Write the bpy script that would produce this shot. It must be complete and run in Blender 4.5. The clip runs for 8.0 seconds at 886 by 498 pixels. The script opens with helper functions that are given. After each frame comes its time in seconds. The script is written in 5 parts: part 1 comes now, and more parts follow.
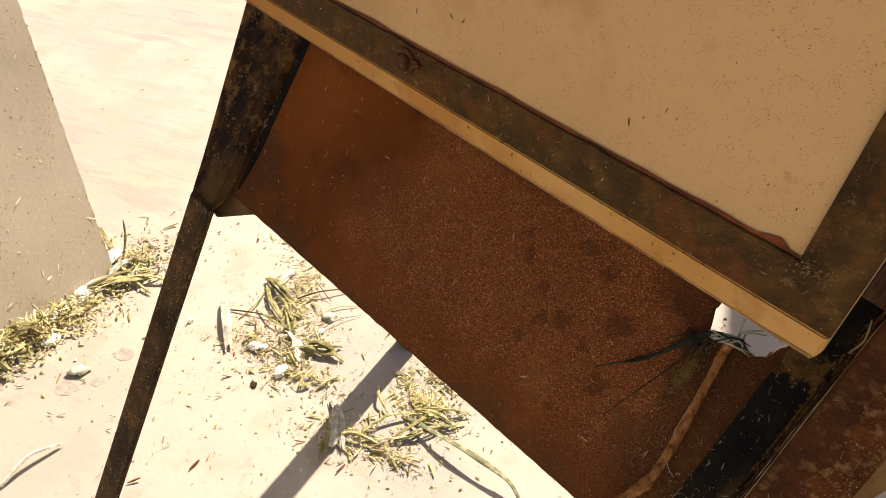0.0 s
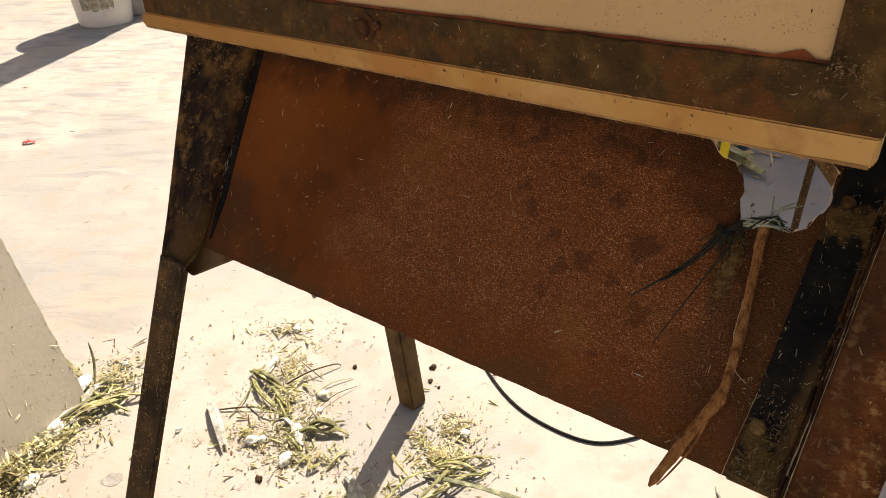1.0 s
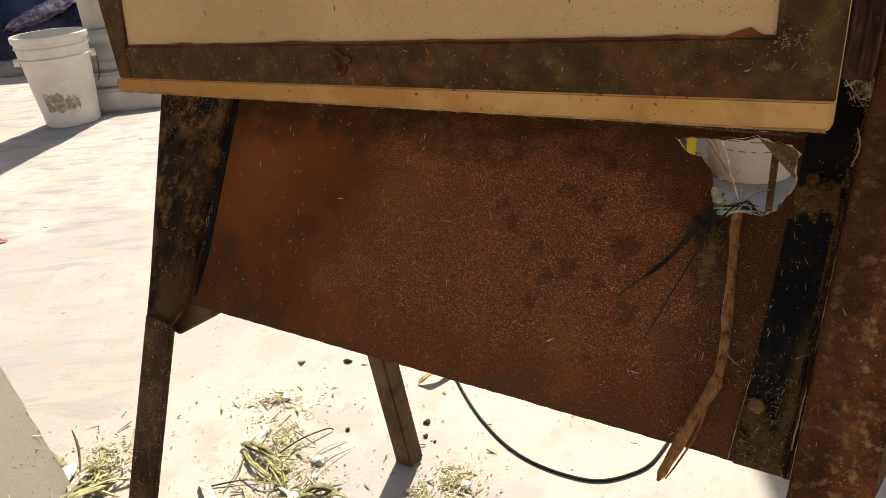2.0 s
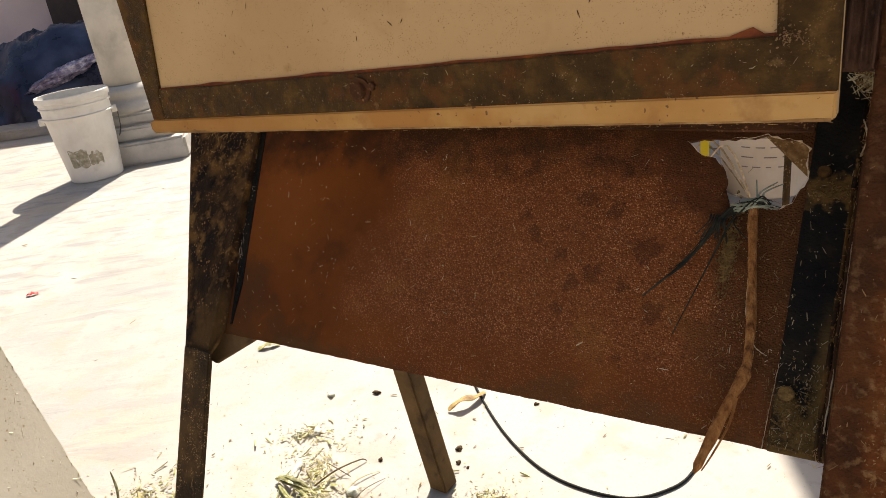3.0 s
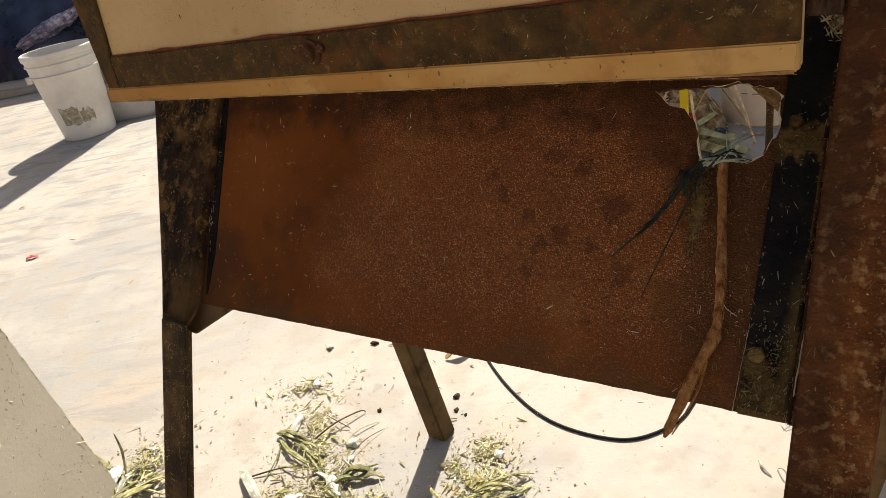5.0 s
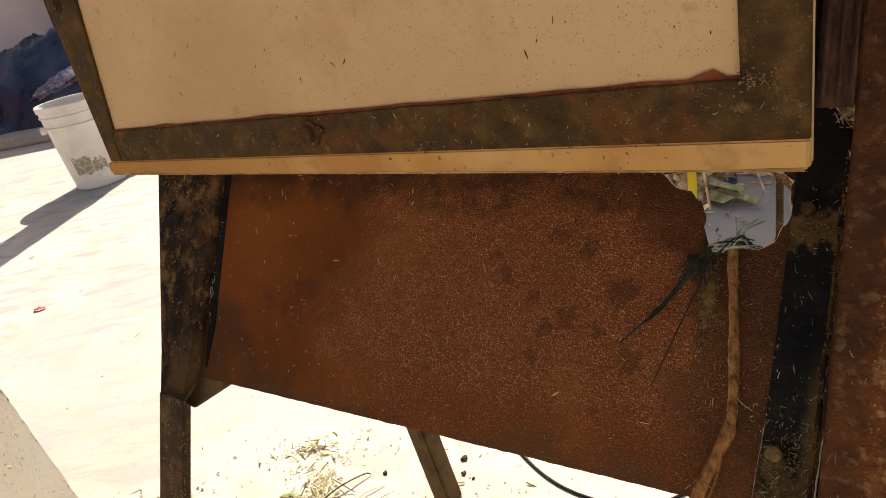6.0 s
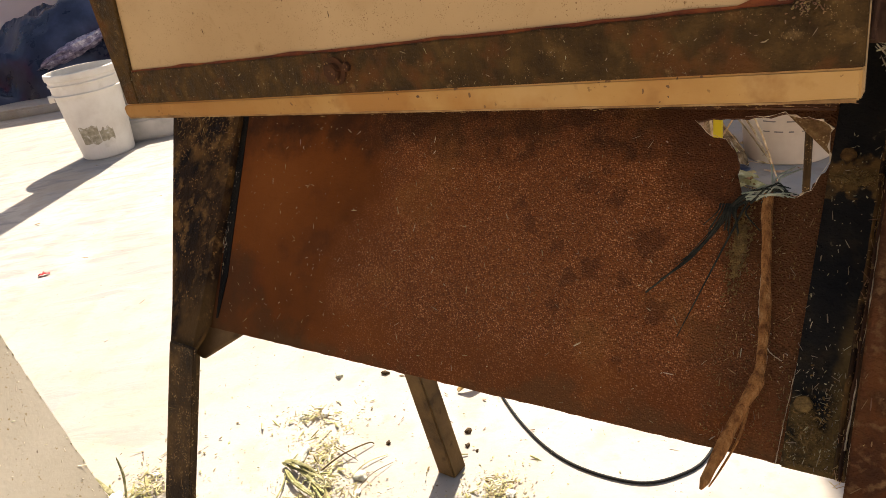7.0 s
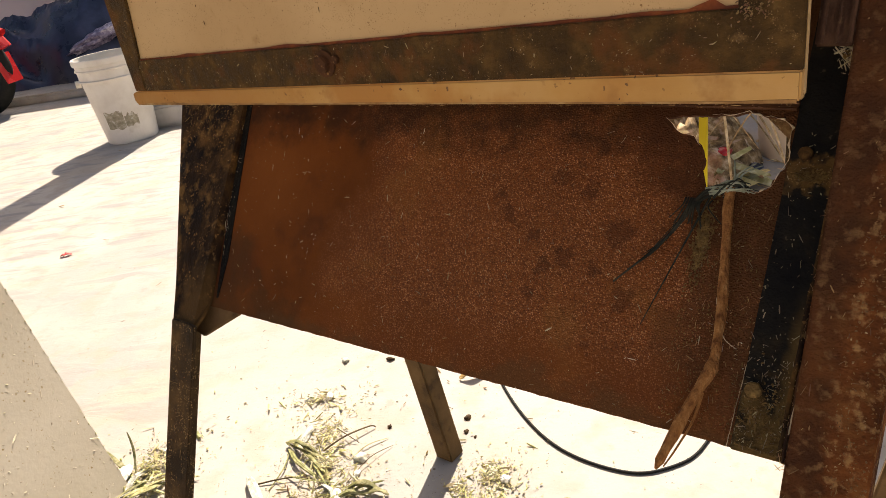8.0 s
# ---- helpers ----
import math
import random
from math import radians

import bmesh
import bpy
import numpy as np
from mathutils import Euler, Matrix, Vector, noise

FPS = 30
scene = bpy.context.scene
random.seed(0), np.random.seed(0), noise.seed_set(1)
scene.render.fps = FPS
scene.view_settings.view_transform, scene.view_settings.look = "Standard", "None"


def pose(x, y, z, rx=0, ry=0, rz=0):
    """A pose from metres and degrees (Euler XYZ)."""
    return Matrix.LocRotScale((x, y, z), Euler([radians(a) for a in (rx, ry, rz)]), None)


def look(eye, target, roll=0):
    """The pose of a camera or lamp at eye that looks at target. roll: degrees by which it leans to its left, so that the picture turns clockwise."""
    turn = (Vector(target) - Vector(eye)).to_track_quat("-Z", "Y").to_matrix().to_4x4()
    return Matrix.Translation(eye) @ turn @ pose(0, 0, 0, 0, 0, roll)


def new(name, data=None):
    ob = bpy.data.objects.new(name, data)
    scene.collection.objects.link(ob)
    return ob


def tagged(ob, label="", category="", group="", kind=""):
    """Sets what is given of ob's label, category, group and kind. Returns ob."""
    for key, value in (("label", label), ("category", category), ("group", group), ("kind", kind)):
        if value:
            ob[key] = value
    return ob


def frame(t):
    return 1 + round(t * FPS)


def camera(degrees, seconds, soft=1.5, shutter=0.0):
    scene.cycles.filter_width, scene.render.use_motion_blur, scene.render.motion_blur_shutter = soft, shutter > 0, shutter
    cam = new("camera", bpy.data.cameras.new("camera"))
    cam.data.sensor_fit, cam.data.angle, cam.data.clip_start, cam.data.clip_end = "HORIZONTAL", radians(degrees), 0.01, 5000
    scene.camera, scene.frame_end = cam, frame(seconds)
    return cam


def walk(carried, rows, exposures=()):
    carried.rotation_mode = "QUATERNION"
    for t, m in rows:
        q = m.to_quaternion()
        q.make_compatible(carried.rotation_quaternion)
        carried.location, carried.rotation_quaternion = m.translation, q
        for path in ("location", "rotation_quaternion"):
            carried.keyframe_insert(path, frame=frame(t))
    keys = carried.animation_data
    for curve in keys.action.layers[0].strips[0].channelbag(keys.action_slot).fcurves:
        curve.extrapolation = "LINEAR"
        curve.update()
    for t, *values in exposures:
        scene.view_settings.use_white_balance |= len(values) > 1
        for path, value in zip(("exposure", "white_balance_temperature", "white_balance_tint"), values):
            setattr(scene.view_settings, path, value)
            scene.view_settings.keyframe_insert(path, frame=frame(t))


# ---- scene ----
cam = camera(63.0, 8.0, soft=0.75)
PATH = [
    (0, (0.121, 0.257, 0.945), (-0.009, 1.787, -0.336), 9.9),
    (0.5, (0.106, 0.234, 0.896), (0.004, 1.831, -0.304), 1.9),
    (1, (0.1, 0.224, 0.843), (0.045, 1.93, -0.2), -0.8),
    (1.5, (0.092, 0.207, 0.818), (0.081, 1.974, -0.119), -2.6),
    (1.7, (0.094, 0.203, 0.813), (0.102, 1.981, -0.103), -3.2),
    (2.8, (0.086, 0.177, 0.818), (0.054, 2.033, 0.074), -9.3),
    (3, (0.084, 0.172, 0.807), (0.06, 2.018, 0.039), -8.3),
    (3.2, (0.08, 0.173, 0.801), (0.058, 1.949, -0.12), -8.0),
    (3.5, (0.081, 0.175, 0.801), (0.035, 1.928, -0.161), -9.4),
    (4, (0.089, 0.177, 0.801), (0.007, 1.908, -0.198), -10.2),
    (4.5, (0.105, 0.186, 0.809), (0.026, 1.942, -0.144), -11.3),
    (4.7, (0.111, 0.19, 0.811), (0.045, 1.961, -0.115), -11.5),
    (5.8, (0.132, 0.215, 0.829), (0.015, 1.992, -0.08), -12.5),
    (6, (0.13, 0.221, 0.833), (0.049, 2.045, 0.017), -11.9),
    (6.5, (0.117, 0.228, 0.826), (0.049, 2.037, -0.026), -11.7),
    (7, (0.11, 0.218, 0.804), (0.018, 2.03, -0.039), -10.1),
    (7.5, (0.119, 0.21, 0.805), (0.022, 2.02, -0.041), -9.8),
    (8, (0.14, 0.194, 0.806), (-0.014, 1.997, -0.047), -9.5),
]
EXPOSURES = [(t, e + 0.58, k, tint) for t, e, k, tint in ((0.0, 0.47, 7800, 17), (0.5, 0.41, 7400, 15), (1.0, 0.33, 7150, 14), (1.5, 0.27, 6900, 10), (3.0, 0.5, 6700, 11), (3.5, 0.11, 6700, 6), (4.0, 0.08, 6750, 6), (4.5, 0.12, 6700, 7), (6.0, 0.58, 6950, 13), (6.5, 0.8, 6800, 11), (7.0, 0.66, 7050, 14), (7.5, 0.58, 7200, 14), (8.0, 0.52, 7150, 14))]
walk(cam, [(t, look(eye, target, roll)) for t, eye, target, roll in PATH], EXPOSURES)

# ---- light: clear sky, sun behind the machine ----
SUN_TO = Vector((0.15, 0.989, 1.1)).normalized()
world = bpy.data.worlds.new("sky")
scene.world = world
world.use_nodes = True
wn = world.node_tree.nodes
sky = wn.new("ShaderNodeTexSky")
sky.sky_type, sky.sun_disc, sky.dust_density = "NISHITA", False, 3.0
sky.sun_elevation = math.asin(SUN_TO.z)
sky.sun_rotation = math.atan2(SUN_TO.x, SUN_TO.y)
wn["Background"].inputs["Strength"].default_value = 0.07
world.node_tree.links.new(sky.outputs[0], wn["Background"].inputs["Color"])
sun_lamp = bpy.data.lights.new("sun", "SUN")
sun_lamp.energy, sun_lamp.angle, sun_lamp.color = 4.9, radians(0.55), (1.0, 0.95, 0.87)
sun = new("sun", sun_lamp)
sun.matrix_world = look(SUN_TO * 20, (0, 0, 0))

# ---- materials ----
def mat(name, stops, scale=8.0, detail=8.0, rough=(0.7, 0.9), bump=0.2, bump_scale=60.0, metal=0.0, warp=(1, 1, 1), fleck=None, stain=None, spec=0.3, per=0.0):
    """Noise-driven surface. stops: colours along the noise; fleck: (scale, threshold, colour) fine specks; stain: (scale, threshold, colour, strength) broad stains."""
    m = bpy.data.materials.new(name)
    m.use_nodes = True
    nt = m.node_tree
    N, L = nt.nodes, nt.links
    b = N["Principled BSDF"]
    tc = N.new("ShaderNodeTexCoord")
    mp = N.new("ShaderNodeMapping")
    mp.inputs["Scale"].default_value = warp
    L.new(tc.outputs["Object"], mp.inputs["Vector"])

    def noise_tex(sc, det, ro=0.6, plain=False):
        t = N.new("ShaderNodeTexNoise")
        t.inputs["Scale"].default_value, t.inputs["Detail"].default_value, t.inputs["Roughness"].default_value = sc, det, ro
        L.new((tc.outputs["Object"] if plain else mp.outputs[0]), t.inputs["Vector"])
        return t

    def ramp(src, a, z):
        r = N.new("ShaderNodeMapRange")
        r.inputs["From Min"].default_value, r.inputs["From Max"].default_value = a, z
        L.new(src, r.inputs["Value"])
        return r.outputs["Result"]

    def mix(fac, a, colour, blend="MIX"):
        x = N.new("ShaderNodeMix")
        x.data_type, x.blend_type = "RGBA", blend
        L.new(fac, x.inputs["Factor"])
        L.new(a, x.inputs["A"])
        x.inputs["B"].default_value = (*colour, 1)
        return x.outputs["Result"]

    base = noise_tex(scale, detail)
    cr = N.new("ShaderNodeValToRGB")
    e = cr.color_ramp.elements
    while len(e) < len(stops):
        e.new(0.5)
    for i, c in enumerate(stops):
        e[i].position = 0.3 + 0.42 * i / max(1, len(stops) - 1)
        e[i].color = (*c, 1)
    L.new(base.outputs["Fac"], cr.inputs["Fac"])
    col = cr.outputs["Color"]
    for st in (stain or []):
        t = noise_tex(st[0], 5.0, 0.55, True)
        f = ramp(t.outputs["Fac"], st[1], st[1] + 0.12)
        k = N.new("ShaderNodeMath")
        k.operation = "MULTIPLY"
        k.inputs[1].default_value = st[3]
        L.new(f, k.inputs[0])
        col = mix(k.outputs[0], col, st[2])
    for fl in (fleck or []):
        t = N.new("ShaderNodeTexVoronoi")
        t.inputs["Scale"].default_value = fl[0]
        w3 = noise_tex(fl[0] * 1.6, 2.0, 0.5, True)
        va = N.new("ShaderNodeVectorMath")
        va.operation = "MULTIPLY_ADD"
        L.new(w3.outputs["Color"], va.inputs[0])
        va.inputs[1].default_value = (1.1 / fl[0],) * 3
        L.new(tc.outputs["Object"], va.inputs[2])
        L.new(va.outputs[0], t.inputs["Vector"])
        cs = N.new("ShaderNodeSeparateColor")
        L.new(t.outputs["Color"], cs.inputs[0])
        sz = N.new("ShaderNodeMath")
        sz.operation = "MULTIPLY_ADD"
        L.new(cs.outputs[0], sz.inputs[0])
        sz.inputs[1].default_value = -1.5 * fl[1]
        L.new(t.outputs["Distance"], sz.inputs[2])
        f = ramp(sz.outputs[0], 0.0, -0.35 * fl[1])
        g = noise_tex(fl[0] * 0.13, 2.0, 0.5, True)
        h = N.new("ShaderNodeMath")
        h.operation = "MULTIPLY"
        L.new(f, h.inputs[0])
        L.new(ramp(g.outputs["Fac"], 0.46, 0.6), h.inputs[1])
        col = mix(h.outputs[0], col, fl[2])
    if per:
        oi = N.new("ShaderNodeObjectInfo")
        geo = N.new("ShaderNodeNewGeometry")
        ad = N.new("ShaderNodeMath")
        ad.operation = "ADD"
        L.new(oi.outputs["Random"], ad.inputs[0])
        L.new(geo.outputs["Random Per Island"], ad.inputs[1])
        hs = N.new("ShaderNodeHueSaturation")
        v = N.new("ShaderNodeMapRange")
        v.inputs["From Max"].default_value = 2.0
        v.inputs["To Min"].default_value, v.inputs["To Max"].default_value = 1 - per, 1 + per
        L.new(ad.outputs[0], v.inputs["Value"])
        L.new(v.outputs["Result"], hs.inputs["Value"])
        w = N.new("ShaderNodeMapRange")
        w.inputs["To Min"].default_value, w.inputs["To Max"].default_value = 0.47, 0.53
        L.new(geo.outputs["Random Per Island"], w.inputs["Value"])
        L.new(w.outputs["Result"], hs.inputs["Hue"])
        L.new(col, hs.inputs["Color"])
        col = hs.outputs["Color"]
    L.new(col, b.inputs["Base Color"])
    b.inputs["Metallic"].default_value = metal
    b.inputs["Specular IOR Level"].default_value = spec
    rr = N.new("ShaderNodeMapRange")
    rr.inputs["From Min"].default_value, rr.inputs["From Max"].default_value = 0.3, 0.7
    rr.inputs["To Min"].default_value, rr.inputs["To Max"].default_value = rough
    L.new(base.outputs["Fac"], rr.inputs["Value"])
    L.new(rr.outputs["Result"], b.inputs["Roughness"])
    if bump:
        bt = noise_tex(bump_scale, 6.0, 0.65)
        bp = N.new("ShaderNodeBump")
        bp.inputs["Strength"].default_value, bp.inputs["Distance"].default_value = bump, 0.004
        L.new(bt.outputs["Fac"], bp.inputs["Height"])
        L.new(bp.outputs[0], b.inputs["Normal"])
    return m


def lay_tone(m, axis, start, end, colour, strength, edge=0.02, scale=60.0, second=None):
    """Grease, dirt or a darker tone laid over part of a surface: it begins along one axis and frays with the noise;
    second bounds it along another.
    """
    N, L = m.node_tree.nodes, m.node_tree.links
    b = N["Principled BSDF"]
    tc = N.new("ShaderNodeTexCoord")
    t = N.new("ShaderNodeTexNoise")
    t.inputs["Scale"].default_value, t.inputs["Detail"].default_value = scale, 6.0
    L.new(tc.outputs["Object"], t.inputs["Vector"])
    va = N.new("ShaderNodeVectorMath")
    va.operation = "MULTIPLY_ADD"
    L.new(t.outputs["Color"], va.inputs[0])
    va.inputs[1].default_value = (edge,) * 3
    L.new(tc.outputs["Object"], va.inputs[2])
    sep = N.new("ShaderNodeSeparateXYZ")
    L.new(va.outputs[0], sep.inputs[0])
    fac = None
    for ax, a, z in ((axis, start, end),) + (second or ()):
        r = N.new("ShaderNodeMapRange")
        r.interpolation_type = "SMOOTHSTEP"
        r.inputs["From Min"].default_value, r.inputs["From Max"].default_value = a + edge / 2, z + edge / 2
        L.new(sep.outputs[ax], r.inputs["Value"])
        k = N.new("ShaderNodeMath")
        k.operation = "MULTIPLY"
        L.new(r.outputs["Result"], k.inputs[0])
        if fac is None:
            k.inputs[1].default_value = strength
        else:
            L.new(fac, k.inputs[1])
        fac = k.outputs[0]
    x = N.new("ShaderNodeMix")
    x.data_type = "RGBA"
    L.new(fac, x.inputs["Factor"])
    L.new(b.inputs["Base Color"].links[0].from_socket, x.inputs["A"])
    x.inputs["B"].default_value = (*colour, 1)
    L.new(x.outputs["Result"], b.inputs["Base Color"])


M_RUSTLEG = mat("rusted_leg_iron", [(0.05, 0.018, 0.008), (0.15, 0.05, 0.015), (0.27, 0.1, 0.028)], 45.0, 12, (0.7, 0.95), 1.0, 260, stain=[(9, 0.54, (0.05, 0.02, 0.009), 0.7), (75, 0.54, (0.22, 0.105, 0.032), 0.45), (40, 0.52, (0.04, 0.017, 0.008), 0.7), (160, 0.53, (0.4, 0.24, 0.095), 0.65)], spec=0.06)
# darker towards the top, and along the inner edge with a ragged limit
lay_tone(M_RUSTLEG, "Z", 0.58, 0.66, (0.04, 0.019, 0.01), 0.35, 0.06, 30)
lay_tone(M_RUSTLEG, "X", -0.046, -0.058, (0.06, 0.026, 0.012), 0.62, 0.014, 70)


def rust_sheet():
    """Brown rusted sheet: smooth orange film at one end, pebbled rust at the other, with dark blotches, a darker top
    edge and greasy grime round the hole.
    """
    m = mat("rusted_sheet", [(0.098, 0.029, 0.006), (0.15, 0.045, 0.009), (0.195, 0.064, 0.014)], 7.0, 10, (0.8, 0.97), 0.3, 320, stain=[(5, 0.54, (0.08, 0.022, 0.008), 0.75), (17, 0.58, (0.06, 0.02, 0.008), 0.55)], spec=0.08)
    nt = m.node_tree
    N, L = nt.nodes, nt.links
    b = N["Principled BSDF"]
    col = b.inputs["Base Color"].links[0].from_socket
    tc = N.new("ShaderNodeTexCoord")
    here = tc.outputs["Object"]

    def math_(op, a, c, d=None):
        k = N.new("ShaderNodeMath")
        k.operation = op
        for sock, x in zip(k.inputs, (a, c, d)):
            if isinstance(x, (int, float)):
                sock.default_value = x
            elif x is not None:
                L.new(x, sock)
        return k.outputs[0]

    def rng_(src, a, z, lo=0.0, hi=1.0):
        r = N.new("ShaderNodeMapRange")
        r.interpolation_type = "SMOOTHSTEP"
        for k, x in zip(("From Min", "From Max", "To Min", "To Max"), (a, z, lo, hi)):
            r.inputs[k].default_value = x
        L.new(src, r.inputs["Value"])
        return r.outputs["Result"]

    def mul(*a):
        out = a[0]
        for x in a[1:]:
            out = math_("MULTIPLY", out, x)
        return out

    def mix(f, a, colour):
        x = N.new("ShaderNodeMix")
        x.data_type = "RGBA"
        L.new(f, x.inputs["Factor"])
        L.new(a, x.inputs["A"])
        x.inputs["B"].default_value = (*colour, 1)
        return x.outputs["Result"]

    def noise_(scale, detail=4.0, rough=0.6, src=None):
        t = N.new("ShaderNodeTexNoise")
        t.inputs["Scale"].default_value, t.inputs["Detail"].default_value, t.inputs["Roughness"].default_value = scale, detail, rough
        L.new(src or here, t.inputs["Vector"])
        return t

    def swirled(scale, amount):
        va = N.new("ShaderNodeVectorMath")
        va.operation = "MULTIPLY_ADD"
        L.new(noise_(scale, 4.0).outputs["Color"], va.inputs[0])
        va.inputs[1].default_value = (amount,) * 3
        L.new(here, va.inputs[2])
        sep = N.new("ShaderNodeSeparateXYZ")
        L.new(va.outputs[0], sep.inputs[0])
        return math_("SUBTRACT", sep.outputs["X"], amount / 2), math_("SUBTRACT", sep.outputs["Z"], amount / 2)

    X, Z = swirled(28.0, 0.07)     # ragged edges of the grime and the darker top
    x, z = swirled(120.0, 0.026)   # ragged edges of the spots
    patch = noise_(9.0, 6.0).outputs["Fac"]
    sandy = rng_(math_("ADD", rng_(X, -0.58, -0.33, -0.42, 0.3), patch), 0.32, 0.72)
    low = rng_(math_("MULTIPLY_ADD", X, -0.045, Z), 0.516, 0.545)   # the smoother hem along the lower edge
    sandy = mul(sandy, math_("MULTIPLY_ADD", low, 0.6, 0.4))
    # pebbled rust: pale grain tops with dark pits between
    grain = N.new("ShaderNodeTexVoronoi")
    grain.inputs["Scale"].default_value = 760.0
    L.new(here, grain.inputs["Vector"])
    gsep = N.new("ShaderNodeSeparateColor")
    L.new(grain.outputs["Color"], gsep.inputs[0])
    fine = noise_(900.0, 2.0).outputs["Fac"]
    clump = noise_(60.0, 4.0).outputs["Fac"]
    col = mix(mul(sandy, 0.5), col, (0.225, 0.077, 0.026))
    top = mul(rng_(grain.outputs["Distance"], 0.55, 0.2), rng_(gsep.outputs[0], 0.25, 0.8), rng_(clump, 0.34, 0.58, 0.45, 1.0))
    col = mix(mul(rng_(gsep.outputs[1], 0.45, 0.75), sandy, 0.5), col, (0.07, 0.024, 0.011))
    col = mix(mul(top, sandy, 0.85), col, (0.52, 0.245, 0.1))
    col = mix(mul(rng_(fine, 0.62, 0.72), sandy, 0.7), col, (0.55, 0.28, 0.125))
    # ochre film that comes and goes
    col = mix(mul(rng_(noise_(14.0, 5.0).outputs["Fac"], 0.56, 0.68), sandy, 0.3), col, (0.22, 0.1, 0.025))
    # dark round blotches
    spots = None
    for cx, cz, r in SPOTS:
        dx, dz = math_("SUBTRACT", x, cx), math_("SUBTRACT", z, cz)
        d = math_("SQRT", math_("ADD", mul(dx, dx), mul(dz, dz, 1.3)), 0.0)
        f = rng_(d, r * 1.15, r * 0.55)
        spots = f if spots is None else math_("MAXIMUM", spots, f)
    col = mix(mul(spots, 0.5), col, (0.05, 0.018, 0.009))
    # darker along the top edge; greasy grime round the hole, beside the stick, in the lower corner
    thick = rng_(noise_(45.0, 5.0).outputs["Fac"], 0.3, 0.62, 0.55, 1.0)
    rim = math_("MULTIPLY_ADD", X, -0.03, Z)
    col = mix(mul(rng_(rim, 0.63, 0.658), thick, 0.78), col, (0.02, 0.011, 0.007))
    hole = mul(rng_(X, -0.218, -0.19), rng_(math_("MULTIPLY_ADD", X, 0.35, Z), 0.53, 0.555))
    col = mix(mul(hole, thick, 0.8), col, (0.06, 0.022, 0.009))
    side = mul(rng_(X, -0.166, -0.15), rng_(Z, 0.5, 0.53))
    col = mix(mul(side, thick, 0.6), col, (0.08, 0.034, 0.013))
    col = mix(mul(rng_(X, -0.137, -0.124), thick, 0.45), col, (0.1, 0.043, 0.016))
    corner = mul(rng_(X, -0.565, -0.585), rng_(Z, 0.545, 0.53))
    hem = rng_(math_("MULTIPLY_ADD", X, 0.2, Z), 0.402, 0.39)
    col = mix(mul(math_("MAXIMUM", corner, mul(hem, rng_(X, -0.48, -0.51))), thick, 0.55), col, (0.05, 0.028, 0.012))
    col = mix(mul(rng_(math_("MULTIPLY_ADD", X, -0.036, Z), 0.508, 0.497), 0.55), col, (0.085, 0.045, 0.017))
    L.new(col, b.inputs["Base Color"])
    bump = b.inputs["Normal"].links[0].from_node
    b2 = N.new("ShaderNodeBump")
    b2.inputs["Strength"].default_value, b2.inputs["Distance"].default_value = 0.7, 0.0012
    L.new(mul(rng_(grain.outputs["Distance"], 0.7, 0.1), sandy), b2.inputs["Height"])
    L.new(bump.outputs[0], b2.inputs["Normal"])
    L.new(b2.outputs[0], b.inputs["Normal"])
    return m


# dark blotches on the sheet: place along it, height, radius
SPOTS = ((-0.305, 0.6325, 0.007), (-0.302, 0.602, 0.006), (-0.291, 0.588, 0.006), (-0.227, 0.635, 0.006), (-0.2405, 0.6256, 0.004), (-0.2555, 0.617, 0.007), (-0.246, 0.6144, 0.004), (-0.2284, 0.61, 0.008),
         (-0.2017, 0.5876, 0.0115), (-0.267, 0.579, 0.006), (-0.2385, 0.5687, 0.008), (-0.2553, 0.5615, 0.007), (-0.2144, 0.5657, 0.006), (-0.191, 0.553, 0.009), (-0.26, 0.544, 0.005), (-0.2104, 0.5226, 0.005))
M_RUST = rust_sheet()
M_UPRIGHT = mat("purplish_brown_iron", [(0.03, 0.016, 0.011), (0.075, 0.038, 0.022), (0.15, 0.082, 0.045)], 26, 9, (0.6, 0.9), 0.8, 160, warp=(3, 3, 0.4), stain=[(120, 0.6, (0.26, 0.17, 0.08), 0.5)], spec=0.12)
M_RUSTDARK = mat("dark_rusted_iron", [(0.02, 0.01, 0.005), (0.05, 0.02, 0.008), (0.11, 0.046, 0.017)], 22, 8, (0.65, 0.9), 0.5, 180, fleck=[(420, 0.3, (0.26, 0.16, 0.06))], spec=0.15)
M_LEG = mat("rusted_angle_iron", [(0.018, 0.012, 0.007), (0.06, 0.036, 0.015), (0.125, 0.075, 0.029)], 34, 9, (0.6, 0.9), 0.7, 160, fleck=[(600, 0.36, (0.3, 0.2, 0.085))], stain=[(16, 0.57, (0.016, 0.011, 0.007), 0.75)], spec=0.12)
M_OCHRE = mat("caked_ochre_dirt", [(0.09, 0.05, 0.014), (0.18, 0.108, 0.03), (0.32, 0.2, 0.065)], 160, 7, (0.85, 0.97), 1.0, 260)
M_FRAY = mat("pale_frayed_rim", [(0.4, 0.3, 0.17), (0.62, 0.5, 0.33), (0.8, 0.7, 0.52)], 220, 4, (0.7, 0.9), 0.5, 400)
M_FIBRE = mat("pale_dry_fibre", [(0.3, 0.22, 0.12), (0.46, 0.37, 0.23), (0.62, 0.53, 0.38)], 60, 4, (0.7, 0.9), 0)
M_FLAP = mat("speckled_rust_flap", [(0.1, 0.05, 0.018), (0.2, 0.115, 0.045), (0.34, 0.22, 0.1)], 120, 8, (0.75, 0.95), 0.8, 300, fleck=[(500, 0.4, (0.45, 0.33, 0.17))], spec=0.1)
